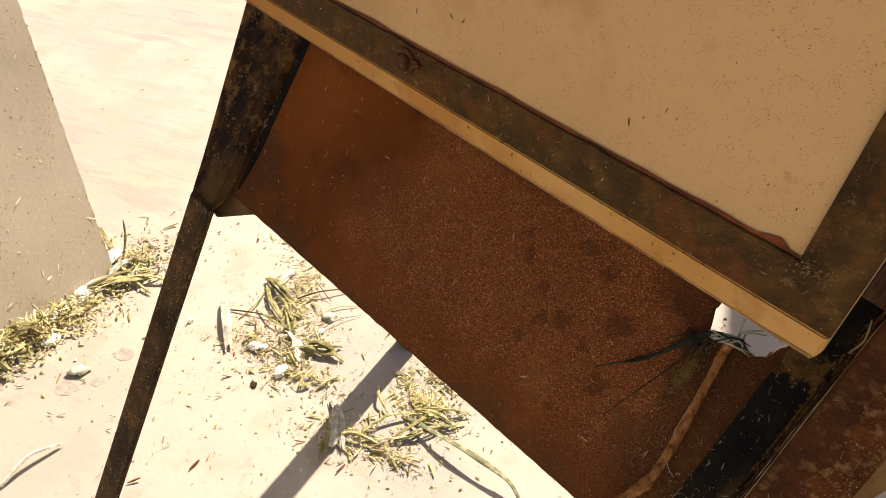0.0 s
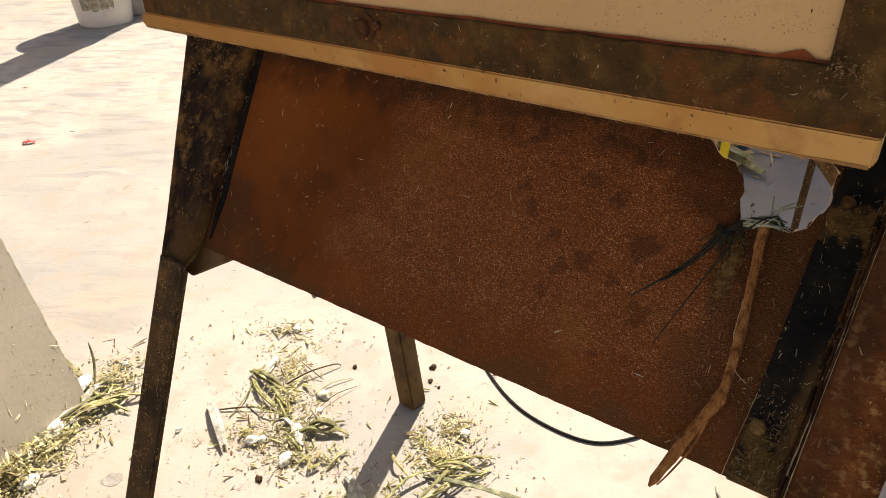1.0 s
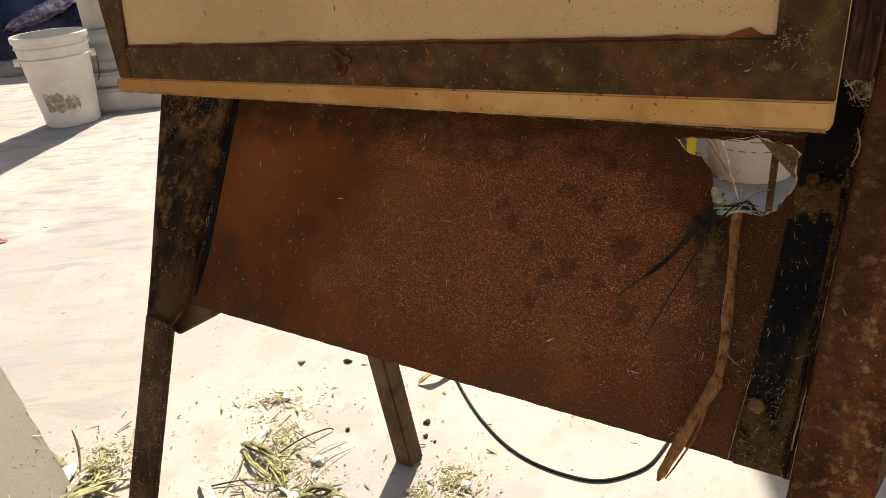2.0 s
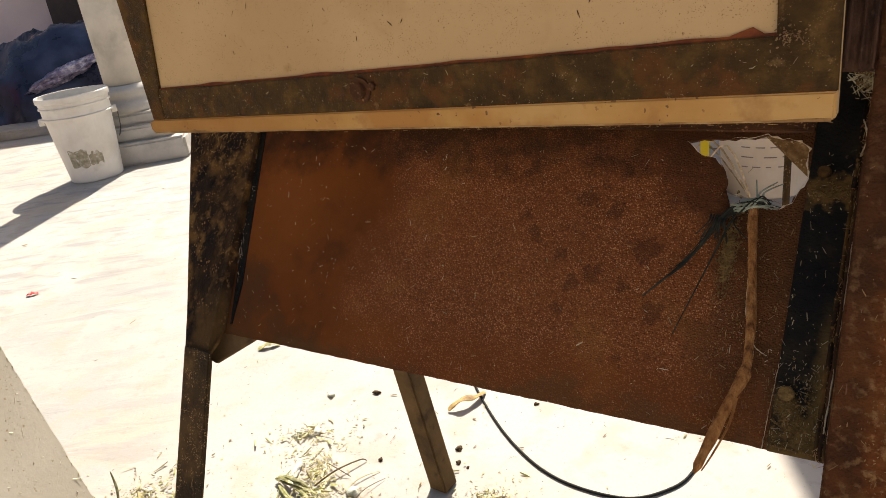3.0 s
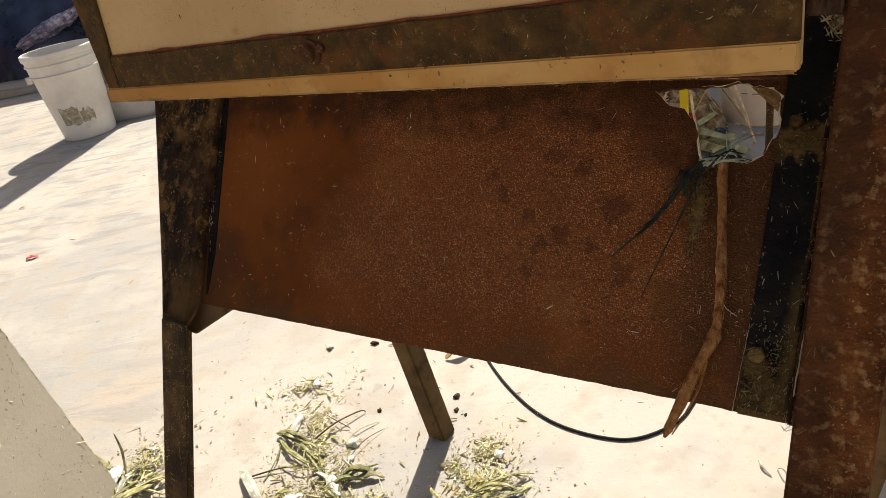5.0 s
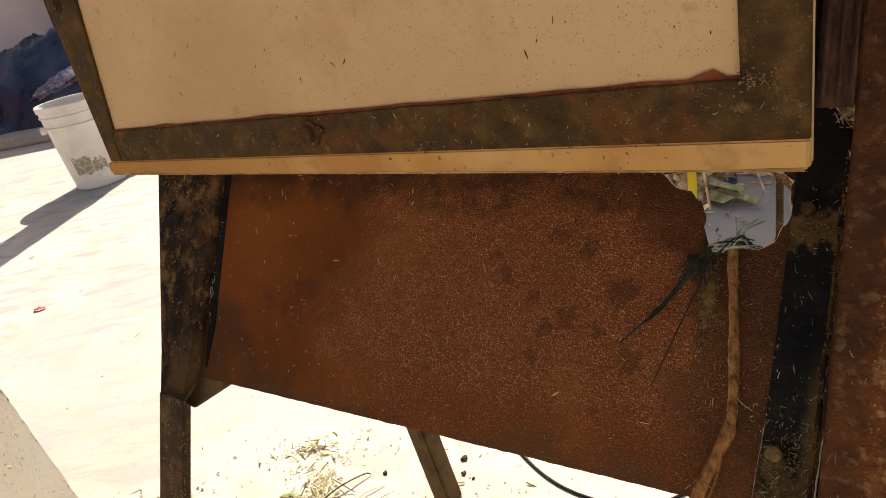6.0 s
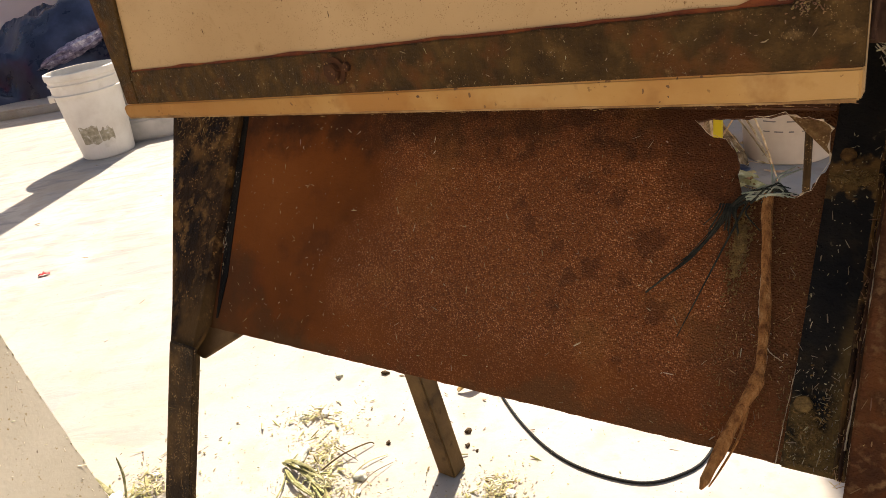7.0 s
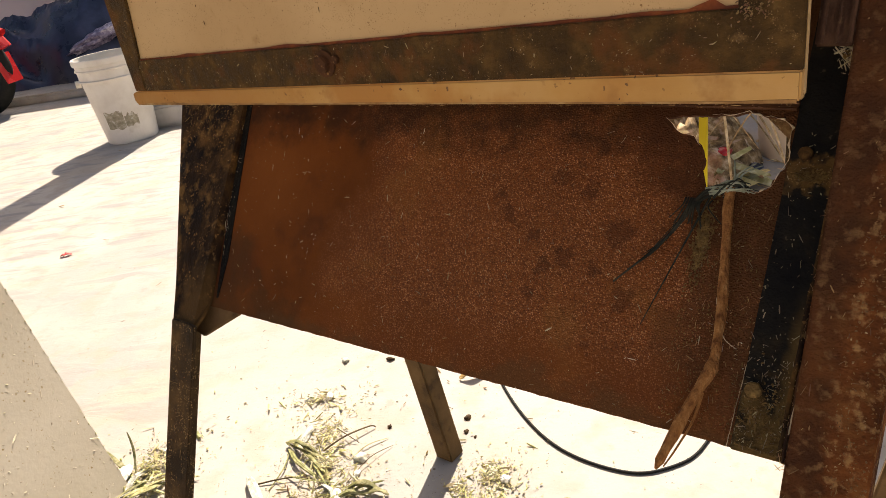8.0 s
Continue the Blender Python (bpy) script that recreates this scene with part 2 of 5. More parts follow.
M_DRYLEAF = mat("brown_dry_leaf", [(0.14, 0.075, 0.022), (0.32, 0.2, 0.065), (0.55, 0.4, 0.17)], 50, 6, (0.6, 0.85), 0.5, 160)
M_STEM = mat("dark_dry_stem", [(0.07, 0.05, 0.022), (0.13, 0.1, 0.045), (0.26, 0.21, 0.11)], 50, 4, (0.7, 0.9), 0, per=0.3)
M_PLATE = mat("chaff_caked_plate", [(0.007, 0.006, 0.006), (0.024, 0.014, 0.008), (0.085, 0.045, 0.016)], 30, 9, (0.7, 0.95), 0.9, 110, warp=(1, 1, 0.5), fleck=[(330, 0.3, (0.22, 0.12, 0.04))], stain=[(24, 0.52, (0.14, 0.073, 0.021), 0.85), (60, 0.56, (0.2, 0.108, 0.032), 0.65), (34, 0.56, (0.007, 0.006, 0.006), 0.9), (150, 0.64, (0.3, 0.19, 0.075), 0.5)], spec=0.06)
lay_tone(M_PLATE, "Z", 0.525, 0.49, (0.1, 0.058, 0.021), 0.7, 0.05, 50, (("X", -0.655, -0.635),))
M_BLACK = mat("black_painted_iron", [(0.006, 0.006, 0.006), (0.012, 0.011, 0.009), (0.026, 0.02, 0.012)], 30, 10, (0.5, 0.75), 0.7, 160, stain=[(14, 0.62, (0.08, 0.046, 0.016), 0.5), (120, 0.66, (0.3, 0.23, 0.14), 0.6)], spec=0.06)
lay_tone(M_BLACK, "Z", 0.532, 0.515, (0.2, 0.118, 0.032), 0.7, 0.06, 80, (("X", -0.112, -0.088),))
lay_tone(M_BLACK, "Z", 0.622, 0.628, (0.2, 0.108, 0.03), 0.6, 0.028, 150, (("Z", 0.643, 0.636), ("X", -0.112, -0.1)))
lay_tone(M_BLACK, "X", -0.087, -0.08, (0.13, 0.08, 0.025), 0.7, 0.012, 60, (("Z", 0.58, 0.55),))
M_CREAM = mat("cream_enamel", [(0.4, 0.262, 0.115), (0.46, 0.315, 0.15), (0.5, 0.35, 0.178)], 3.0, 6, (0.45, 0.65), 0.06, 80, fleck=[(1000, 0.3, (0.27, 0.165, 0.068)), (560, 0.2, (0.2, 0.11, 0.042)), (200, 0.06, (0.07, 0.04, 0.017))], stain=[(11, 0.58, (0.33, 0.19, 0.07), 0.55), (3, 0.53, (0.37, 0.235, 0.1), 0.65), (70, 0.65, (0.28, 0.16, 0.055), 0.55)], spec=0.2)
M_LIPEDGE = mat("brown_grime", [(0.16, 0.08, 0.025), (0.3, 0.17, 0.06), (0.45, 0.3, 0.13)], 60, 6, (0.8, 0.95), 0.5, 200)
M_LIP = mat("cream_lip_stained", [(0.33, 0.155, 0.032), (0.42, 0.235, 0.065), (0.48, 0.315, 0.125)], 7.0, 8, (0.45, 0.65), 0.15, 80, stain=[(12, 0.52, (0.33, 0.145, 0.028), 0.8), (30, 0.56, (0.25, 0.11, 0.026), 0.65), (70, 0.65, (0.14, 0.06, 0.018), 0.65)], fleck=[(200, 0.2, (0.1, 0.05, 0.02))], spec=0.25)
lay_tone(M_LIP, "X", -0.36, -0.6, (0.29, 0.13, 0.026), 0.6, 0.1, 20)
M_FRAME = mat("frame_angle_iron", [(0.032, 0.018, 0.006), (0.066, 0.037, 0.011), (0.13, 0.074, 0.023)], 60, 10, (0.45, 0.85), 0.9, 220, stain=[(34, 0.53, (0.12, 0.046, 0.012), 0.75), (26, 0.54, (0.024, 0.015, 0.007), 0.7), (130, 0.63, (0.25, 0.155, 0.06), 0.6)], fleck=[(1000, 0.2, (0.3, 0.21, 0.1))], spec=0.1)
M_RUSTEDGE = mat("red_rust", [(0.07, 0.017, 0.006), (0.14, 0.034, 0.009), (0.24, 0.07, 0.016)], 60, 6, (0.8, 0.95), 0.5, 200)
M_CONCRETE = mat("pale_concrete", [(0.348, 0.309, 0.254), (0.402, 0.361, 0.301), (0.45, 0.41, 0.347)], 1.1, 12, (0.62, 0.8), 0.22, 90, stain=[(1.7, 0.47, (0.29, 0.275, 0.247), 0.75), (5.5, 0.53, (0.295, 0.28, 0.255), 0.6), (2.6, 0.53, (0.4, 0.315, 0.225), 0.55), (11, 0.52, (0.34, 0.285, 0.215), 0.6), (24, 0.6, (0.26, 0.225, 0.18), 0.55), (90, 0.64, (0.23, 0.195, 0.155), 0.45)], fleck=[(55, 0.09, (0.16, 0.12, 0.08)), (160, 0.12, (0.2, 0.155, 0.1))], spec=0.35)


def trowel_marks(m):
    """Long flat ripples and paler sweeps that the float left in the concrete."""
    N, L = m.node_tree.nodes, m.node_tree.links
    b = N["Principled BSDF"]
    tc, mp = N.new("ShaderNodeTexCoord"), N.new("ShaderNodeMapping")
    mp.inputs["Rotation"].default_value[2] = radians(-45)
    mp.inputs["Scale"].default_value = (1.0, 3.0, 1.0)
    L.new(tc.outputs["Object"], mp.inputs["Vector"])
    t = N.new("ShaderNodeTexNoise")
    t.inputs["Scale"].default_value, t.inputs["Detail"].default_value, t.inputs["Distortion"].default_value = 6.0, 7.0, 0.4
    L.new(mp.outputs[0], t.inputs["Vector"])
    broad = N.new("ShaderNodeTexNoise")
    broad.inputs["Scale"].default_value, broad.inputs["Detail"].default_value = 0.9, 3.0
    L.new(tc.outputs["Object"], broad.inputs["Vector"])

    def rng_(src, a, z):
        r = N.new("ShaderNodeMapRange")
        r.inputs["From Min"].default_value, r.inputs["From Max"].default_value = a, z
        L.new(src, r.inputs["Value"])
        return r.outputs["Result"]

    k = N.new("ShaderNodeMath")
    k.operation = "MULTIPLY"
    L.new(rng_(t.outputs["Fac"], 0.5, 0.64), k.inputs[0])
    sep = N.new("ShaderNodeSeparateXYZ")
    L.new(tc.outputs["Object"], sep.inputs[0])
    yard = N.new("ShaderNodeMath")
    yard.operation = "MULTIPLY"
    L.new(rng_(broad.outputs["Fac"], 0.36, 0.52), yard.inputs[0])
    L.new(rng_(sep.outputs["X"], -0.35, -0.75), yard.inputs[1])
    L.new(yard.outputs[0], k.inputs[1])
    h = N.new("ShaderNodeMath")
    h.operation = "MULTIPLY"
    L.new(k.outputs[0], h.inputs[0])
    h.inputs[1].default_value = 0.75
    x = N.new("ShaderNodeMix")
    x.data_type = "RGBA"
    L.new(h.outputs[0], x.inputs["Factor"])
    L.new(b.inputs["Base Color"].links[0].from_socket, x.inputs["A"])
    x.inputs["B"].default_value = (0.235, 0.225, 0.21, 1)
    L.new(x.outputs["Result"], b.inputs["Base Color"])
    bp = N.new("ShaderNodeBump")
    bp.inputs["Strength"].default_value, bp.inputs["Distance"].default_value = 0.16, 0.008
    L.new(k.outputs[0], bp.inputs["Height"])
    L.new(b.inputs["Normal"].links[0].from_socket, bp.inputs["Normal"])
    L.new(bp.outputs[0], b.inputs["Normal"])


trowel_marks(M_CONCRETE)
lay_tone(M_CONCRETE, "X", -0.2, -0.42, (0.285, 0.262, 0.228), 0.6, 0.35, 5.0, (("Y", 1.05, 0.85), ("Y", 0.1, 0.3)))
M_SHEET = mat("dusty_steel_sheet", [(0.4, 0.348, 0.255), (0.455, 0.402, 0.305), (0.51, 0.455, 0.355)], 3.5, 9, (0.55, 0.8), 0.12, 120, fleck=[(160, 0.22, (0.27, 0.2, 0.09)), (60, 0.1, (0.17, 0.12, 0.05))], stain=[(5, 0.6, (0.3, 0.27, 0.21), 0.6)], spec=0.25)
M_CHAFF = mat("chopped_straw", [(0.22, 0.19, 0.065), (0.45, 0.4, 0.185), (0.78, 0.72, 0.5)], 30, 3, (0.7, 0.9), 0, per=0.6)
M_DRYSTALK = mat("yellow_dry_stalk", [(0.2, 0.17, 0.06), (0.42, 0.37, 0.17), (0.68, 0.62, 0.38)], 70, 6, (0.6, 0.8), 0.6, 200, per=0.4)
M_CHAFFDARK = mat("brown_chaff", [(0.1, 0.055, 0.02), (0.22, 0.13, 0.05), (0.45, 0.3, 0.135)], 30, 3, (0.7, 0.9), 0, per=0.65)
M_PALEBITS = mat("pale_chaff", [(0.38, 0.32, 0.2), (0.58, 0.52, 0.37), (0.78, 0.73, 0.58)], 30, 3, (0.7, 0.9), 0, per=0.4)
M_SHEETBITS = mat("tan_chaff", [(0.2, 0.15, 0.07), (0.38, 0.31, 0.18), (0.6, 0.54, 0.4)], 30, 3, (0.7, 0.9), 0, per=0.5)
M_HEAPSTRAW = mat("wet_brown_straw", [(0.2, 0.12, 0.05), (0.5, 0.34, 0.16), (0.85, 0.7, 0.45)], 30, 3, (0.7, 0.9), 0, per=0.75)
M_GREEN = mat("green_stalk", [(0.09, 0.1, 0.022), (0.25, 0.24, 0.085), (0.56, 0.52, 0.28)], 70, 6, (0.5, 0.75), 0.6, 200, per=0.5)
M_LEAFDARK = mat("grey_green_leaf", [(0.07, 0.075, 0.03), (0.16, 0.165, 0.08), (0.42, 0.42, 0.28)], 90, 6, (0.5, 0.75), 0.5, 200)
M_PITH = mat("white_stalk_pith", [(0.5, 0.47, 0.38), (0.7, 0.68, 0.6), (0.82, 0.81, 0.76)], 60, 6, (0.7, 0.9), 0.7, 220, per=0.15)
M_HUSK = mat("dry_husk", [(0.24, 0.23, 0.17), (0.5, 0.48, 0.39), (0.78, 0.76, 0.68)], 90, 6, (0.6, 0.85), 0.8, 260, per=0.25)
M_WELD = mat("dusty_weld", [(0.1, 0.055, 0.022), (0.2, 0.12, 0.05), (0.36, 0.24, 0.12)], 140, 6, (0.7, 0.9), 0.8, 300, per=0.4)
M_PLASTIC_WARM = mat("yellowed_plastic", [(0.66, 0.52, 0.35), (0.74, 0.61, 0.44), (0.79, 0.67, 0.5)], 7, 7, (0.45, 0.65), 0.05, 60, stain=[(13, 0.62, (0.52, 0.42, 0.28), 0.5)], spec=0.2)
M_WOOD = mat("bare_stick_wood", [(0.14, 0.05, 0.014), (0.4, 0.18, 0.055), (0.58, 0.32, 0.12)], 60, 9, (0.6, 0.85), 1.0, 180, warp=(4, 4, 0.25), stain=[(40, 0.6, (0.2, 0.075, 0.02), 0.6)], spec=0.1)
M_TUBE = mat("brown_rusted_tube", [(0.06, 0.034, 0.013), (0.11, 0.066, 0.027), (0.17, 0.108, 0.048)], 16, 8, (0.6, 0.85), 0.3, 150, stain=[(30, 0.58, (0.035, 0.02, 0.01), 0.7)], spec=0.12)
M_TWINE = mat("dark_twine", [(0.012, 0.012, 0.009), (0.024, 0.025, 0.018), (0.05, 0.052, 0.038)], 90, 4, (0.7, 0.9), 0.4, 300, spec=0.1)
M_BLUETWINE = mat("pale_green_twine", [(0.12, 0.135, 0.095), (0.25, 0.28, 0.2), (0.46, 0.48, 0.36)], 90, 4, (0.6, 0.85), 0.3, 300)
M_RUBBER = mat("black_rubber", [(0.009, 0.009, 0.008), (0.014, 0.014, 0.012), (0.022, 0.02, 0.017)], 40, 4, (0.6, 0.8), 0.1, 200, spec=0.15)
M_PLASTIC = mat("dirty_white_plastic", [(0.58, 0.53, 0.45), (0.68, 0.64, 0.56), (0.74, 0.7, 0.63)], 7, 7, (0.4, 0.6), 0.05, 60, stain=[(13, 0.62, (0.5, 0.45, 0.36), 0.5)], spec=0.3)
M_LABEL = mat("torn_label", [(0.2, 0.17, 0.11), (0.33, 0.29, 0.2), (0.55, 0.5, 0.4)], 40, 8, (0.7, 0.9), 0.1, 60, stain=[(55, 0.55, (0.62, 0.58, 0.5), 0.8)])
M_INK = mat("grey_print", [(0.16, 0.13, 0.1), (0.23, 0.19, 0.15), (0.34, 0.28, 0.22)], 40, 3, (0.6, 0.8), 0)
M_REDINK = mat("brown_red_print", [(0.16, 0.05, 0.04), (0.22, 0.08, 0.06), (0.28, 0.1, 0.08)], 40, 3, (0.6, 0.8), 0)
M_WIRE = mat("thin_steel_wire", [(0.08, 0.08, 0.08), (0.13, 0.12, 0.11), (0.2, 0.18, 0.16)], 60, 3, (0.4, 0.6), 0, metal=0.7)
M_YELLOW = mat("yellow_plastic", [(0.75, 0.6, 0.02), (0.82, 0.68, 0.03), (0.85, 0.72, 0.05)], 20, 3, (0.4, 0.55), 0)
M_TARP = mat("dark_blue_tarp", [(0.006, 0.009, 0.02), (0.016, 0.024, 0.052), (0.05, 0.065, 0.125)], 5, 8, (0.2, 0.42), 0.5, 14, spec=0.45)
# the near-white stop paints highlights onto the crumpled folds
M_PURPLE = mat("highlit_purple_plastic", [(0.06, 0.05, 0.09), (0.2, 0.17, 0.25), (0.75, 0.73, 0.78)], 18, 7, (0.2, 0.45), 0.5, 25, spec=0.6)
M_RED = mat("red_paint", [(0.35, 0.012, 0.012), (0.45, 0.018, 0.018), (0.5, 0.03, 0.025)], 8, 4, (0.2, 0.35), 0, spec=0.5)
M_WALL = mat("pinkish_plaster", [(0.58, 0.49, 0.45), (0.66, 0.56, 0.52), (0.72, 0.62, 0.58)], 1.4, 9, (0.85, 0.95), 0.2, 60, stain=[(0.8, 0.58, (0.54, 0.47, 0.44), 0.5)])
M_COLUMN = mat("whitewashed_concrete", [(0.34, 0.315, 0.27), (0.47, 0.44, 0.385), (0.55, 0.52, 0.46)], 5, 9, (0.8, 0.95), 0.4, 60, stain=[(4, 0.54, (0.24, 0.22, 0.185), 0.6)])
M_DARKDOOR = mat("dark_timber", [(0.025, 0.02, 0.018), (0.04, 0.032, 0.028), (0.06, 0.048, 0.04)], 12, 6, (0.6, 0.8), 0.2, 60)

# ---- mesh helpers ----
U, NV = Vector((0.806, -0.592, 0)).normalized(), Vector((0.592, 0.806, 0)).normalized()
MACHINE = Matrix(((U.x, NV.x, 0, 0), (U.y, NV.y, 0, 0), (0, 0, 1, 0), (0, 0, 0, 1)))
LEAN = radians(35)
VUP = Vector((0, math.sin(LEAN), math.cos(LEAN)))     # up the slanting panel
VOUT = Vector((0, -math.cos(LEAN), math.sin(LEAN)))   # out of its face, to the open side


def on_panel(u, v, out=0.0):
    """A place on the slanting panel: u along it, v up it, out of its face, in the machine's own frame."""
    return Vector((u, 0.5825, 0.49)) + VUP * v + VOUT * out


def mesh_of(name, bm, material, smooth=False):
    me = bpy.data.meshes.new(name)
    bmesh.ops.recalc_face_normals(bm, faces=bm.faces)
    bm.to_mesh(me)
    bm.free()
    me.materials.append(material)
    if smooth:
        for p in me.polygons:
            p.use_smooth = True
    return me


def part(name, bm, material, parent, label="", smooth=False):
    ob = new(name, mesh_of(name, bm, material, smooth))
    ob.parent = parent
    return tagged(ob, label)


def thing(name, m, label, category, group="", kind=""):
    ob = new(name)
    ob.empty_display_size = 0.05
    ob.matrix_world = m
    return tagged(ob, label, category, group, kind)


def solo(name, bm, material, label, category, m=None, group="", kind="", smooth=False):
    ob = new(name, mesh_of(name, bm, material, smooth))
    if m is not None:
        ob.matrix_world = m
    return tagged(ob, label, category, group, kind)


def slab(points, vec, bevel=0.0, bm=None):
    """A flat outline made thick along vec."""
    bm = bm or bmesh.new()
    a = [bm.verts.new(p) for p in points]
    z = [bm.verts.new(Vector(p) + Vector(vec)) for p in points]
    n = len(a)
    fs = [bm.faces.new(a), bm.faces.new(z[::-1])] + [bm.faces.new((a[i], z[i], z[(i + 1) % n], a[(i + 1) % n])) for i in range(n)]
    if bevel:
        bmesh.ops.recalc_face_normals(bm, faces=fs)
        es = {e for f in fs for e in f.edges}
        bmesh.ops.bevel(bm, geom=list(es), offset=bevel, segments=2, affect="EDGES", clamp_overlap=True)
    return bm


def box(lo, hi, bevel=0.0, bm=None):
    x, y, z = lo
    X, Y, Z = hi
    return slab([(x, y, z), (X, y, z), (X, Y, z), (x, Y, z)], (0, 0, Z - z), bevel, bm)


def tube(points, radii, sides=8, bm=None, flat=1.0, closed=True):
    """A round or flattened tube along points, with a radius at each."""
    bm = bm or bmesh.new()
    pts = [Vector(p) for p in points]
    rings = []
    ref = Vector((0.13, 0.21, 0.97))
    for i, p in enumerate(pts):
        d = (pts[min(i + 1, len(pts) - 1)] - pts[max(i - 1, 0)]).normalized()
        a = d.cross(ref)
        if a.length < 0.1:
            a = d.cross(Vector((1, 0.1, 0)))
        a.normalize()
        b = d.cross(a)
        r = radii[i] if hasattr(radii, "__len__") else radii
        rings.append([bm.verts.new(p + a * (r * math.cos(2 * math.pi * k / sides)) + b * (r * flat * math.sin(2 * math.pi * k / sides))) for k in range(sides)])
    for A, B in zip(rings, rings[1:]):
        for k in range(sides):
            bm.faces.new((A[k], A[(k + 1) % sides], B[(k + 1) % sides], B[k]))
    if closed:
        bm.faces.new(rings[0][::-1])
        bm.faces.new(rings[-1])
    return bm


def smooth_path(points, n):
    """n places along a smooth curve through points."""
    P = [Vector(p) for p in points]
    out = []
    for i in range(n):
        s = i / (n - 1) * (len(P) - 1)
        k = min(int(s), len(P) - 2)
        f = s - k
        a, b, c, d = P[max(k - 1, 0)], P[k], P[k + 1], P[min(k + 2, len(P) - 1)]
        out.append(0.5 * (2 * b + (c - a) * f + (2 * a - 5 * b + 4 * c - d) * f * f + (3 * b - a - 3 * c + d) * f ** 3))
    return out


def lathe(profile, sides=40, bm=None, cap=True):
    """A turned shape about z from (radius, height) pairs."""
    bm = bm or bmesh.new()
    rings = [[bm.verts.new((r * math.cos(2 * math.pi * k / sides), r * math.sin(2 * math.pi * k / sides), z)) for k in range(sides)] for r, z in profile]
    for A, B in zip(rings, rings[1:]):
        for k in range(sides):
            bm.faces.new((A[k], A[(k + 1) % sides], B[(k + 1) % sides], B[k]))
    if cap:
        bm.faces.new(rings[0][::-1])
    return bm


def slivers(rng, count, place, size, name="bits", lift=0.002, flat=0.35, wide=1.0):
    """Many small bent slivers as one mesh. place(rng) gives an origin, a normal and a run direction or None."""
    verts, faces = [], []
    for _ in range(count):
        o, nrm, run = place(rng)
        o, nrm = Vector(o), Vector(nrm).normalized()
        t = nrm.orthogonal().normalized()
        t = Matrix.Rotation(rng.uniform(0, 2 * math.pi), 3, nrm) @ t
        if run is not None and rng.random() < 0.6:
            t = (Vector(run) + Vector((rng.gauss(0, 0.4), rng.gauss(0, 0.4), rng.gauss(0, 0.4)))).normalized()
            t = (t - nrm * t.dot(nrm)).normalized()
        w = nrm.cross(t)
        ln = size * rng.choice((0.2, 0.3, 0.3, 0.45, 0.6, 0.8, 1.2, 2.2)) * rng.uniform(0.6, 1.3)
        wd = max(0.0004, ln * wide * rng.uniform(0.05, 0.24))
        if rng.random() < 0.15:
            wd *= 1.8
        if wide > 1.5:  # crumbs
            ln = size * rng.uniform(0.25, 1.0)
            wd = ln * rng.uniform(0.35, 0.8)
        up = nrm * rng.uniform(0, lift)
        tip = nrm * rng.uniform(-0.1, 0.35) * ln * (0.5 if lift < 0.004 else 1.0)
        i = len(verts)
        th = nrm * max(0.0004, wd * flat)
        for q, k, s in ((-0.5, 0.7, 0.0), (0.0, 1.0, 0.25), (0.5, 0.5, 1.0)):
            c = o + up + t * (ln * q) + tip * s
            verts += [c - w * wd * k * 0.5, c + w * wd * k * 0.5, c + th * k]
        for a in (0, 3):
            faces += [(i + a, i + a + 1, i + a + 4, i + a + 3), (i + a + 1, i + a + 2, i + a + 5, i + a + 4), (i + a + 2, i + a, i + a + 3, i + a + 5)]
        faces += [(i, i + 2, i + 1), (i + 6, i + 7, i + 8)]
    me = bpy.data.meshes.new(name)
    me.from_pydata([tuple(v) for v in verts], [], faces)
    return me


def stuff(name, me, material, label, category, m=None, parent=None):
    me.materials.append(material)
    ob = new(name, me)
    if parent:
        ob.parent = parent
    elif m is not None:
        ob.matrix_world = m
    return tagged(ob, label, category if not parent else "", "", "stuff")


# ---- the yard ----
bm = bmesh.new()
NX = 40
grid = [[bm.verts.new((-60 + 120 * i / NX, -60 + 120 * j / NX, 0)) for j in range(NX + 1)] for i in range(NX + 1)]
for i in range(NX):
    for j in range(NX):
        bm.faces.new((grid[i][j], grid[i + 1][j], grid[i + 1][j + 1], grid[i][j + 1]))
solo("ground", bm, M_CONCRETE, "pale sunlit concrete yard floor with stains", "ground", kind="structure")


def wall(name, lo, hi, label):
    return solo(name, box(lo, hi, 0.01), M_WALL, label, "wall", kind="structure")


wall("wall_north", (-9, 6.8, 0), (0.92, 7.05, 2.3), "pinkish plastered wall in shade")
# unseen wall, added so its corner casts the shadow edge on the floor
wall("wall_east", (0.922, 3.25, 0), (6, 3.5, 3.4), "plain plastered wall added out of view to shade the yard")
wall("wall_south", (-9, -6.25, 0), (6, -6.0, 2.2), "plain plastered yard wall")
wall("wall_west", (-9.25, -6, 0), (-9, 6.8, 2.2), "plain plastered yard wall")
solo("door_1", box((-2.98, 6.66, 0.06), (-2.66, 6.797, 2.2), 0.008), M_DARKDOOR, "dark timber door post against the wall", "door", kind="structure")
solo("trim", box((-7, 5.02, 0), (-2.35, 6.795, 0.06), 0.015), M_CONCRETE, "low concrete step along the wall", "step", kind="structure")


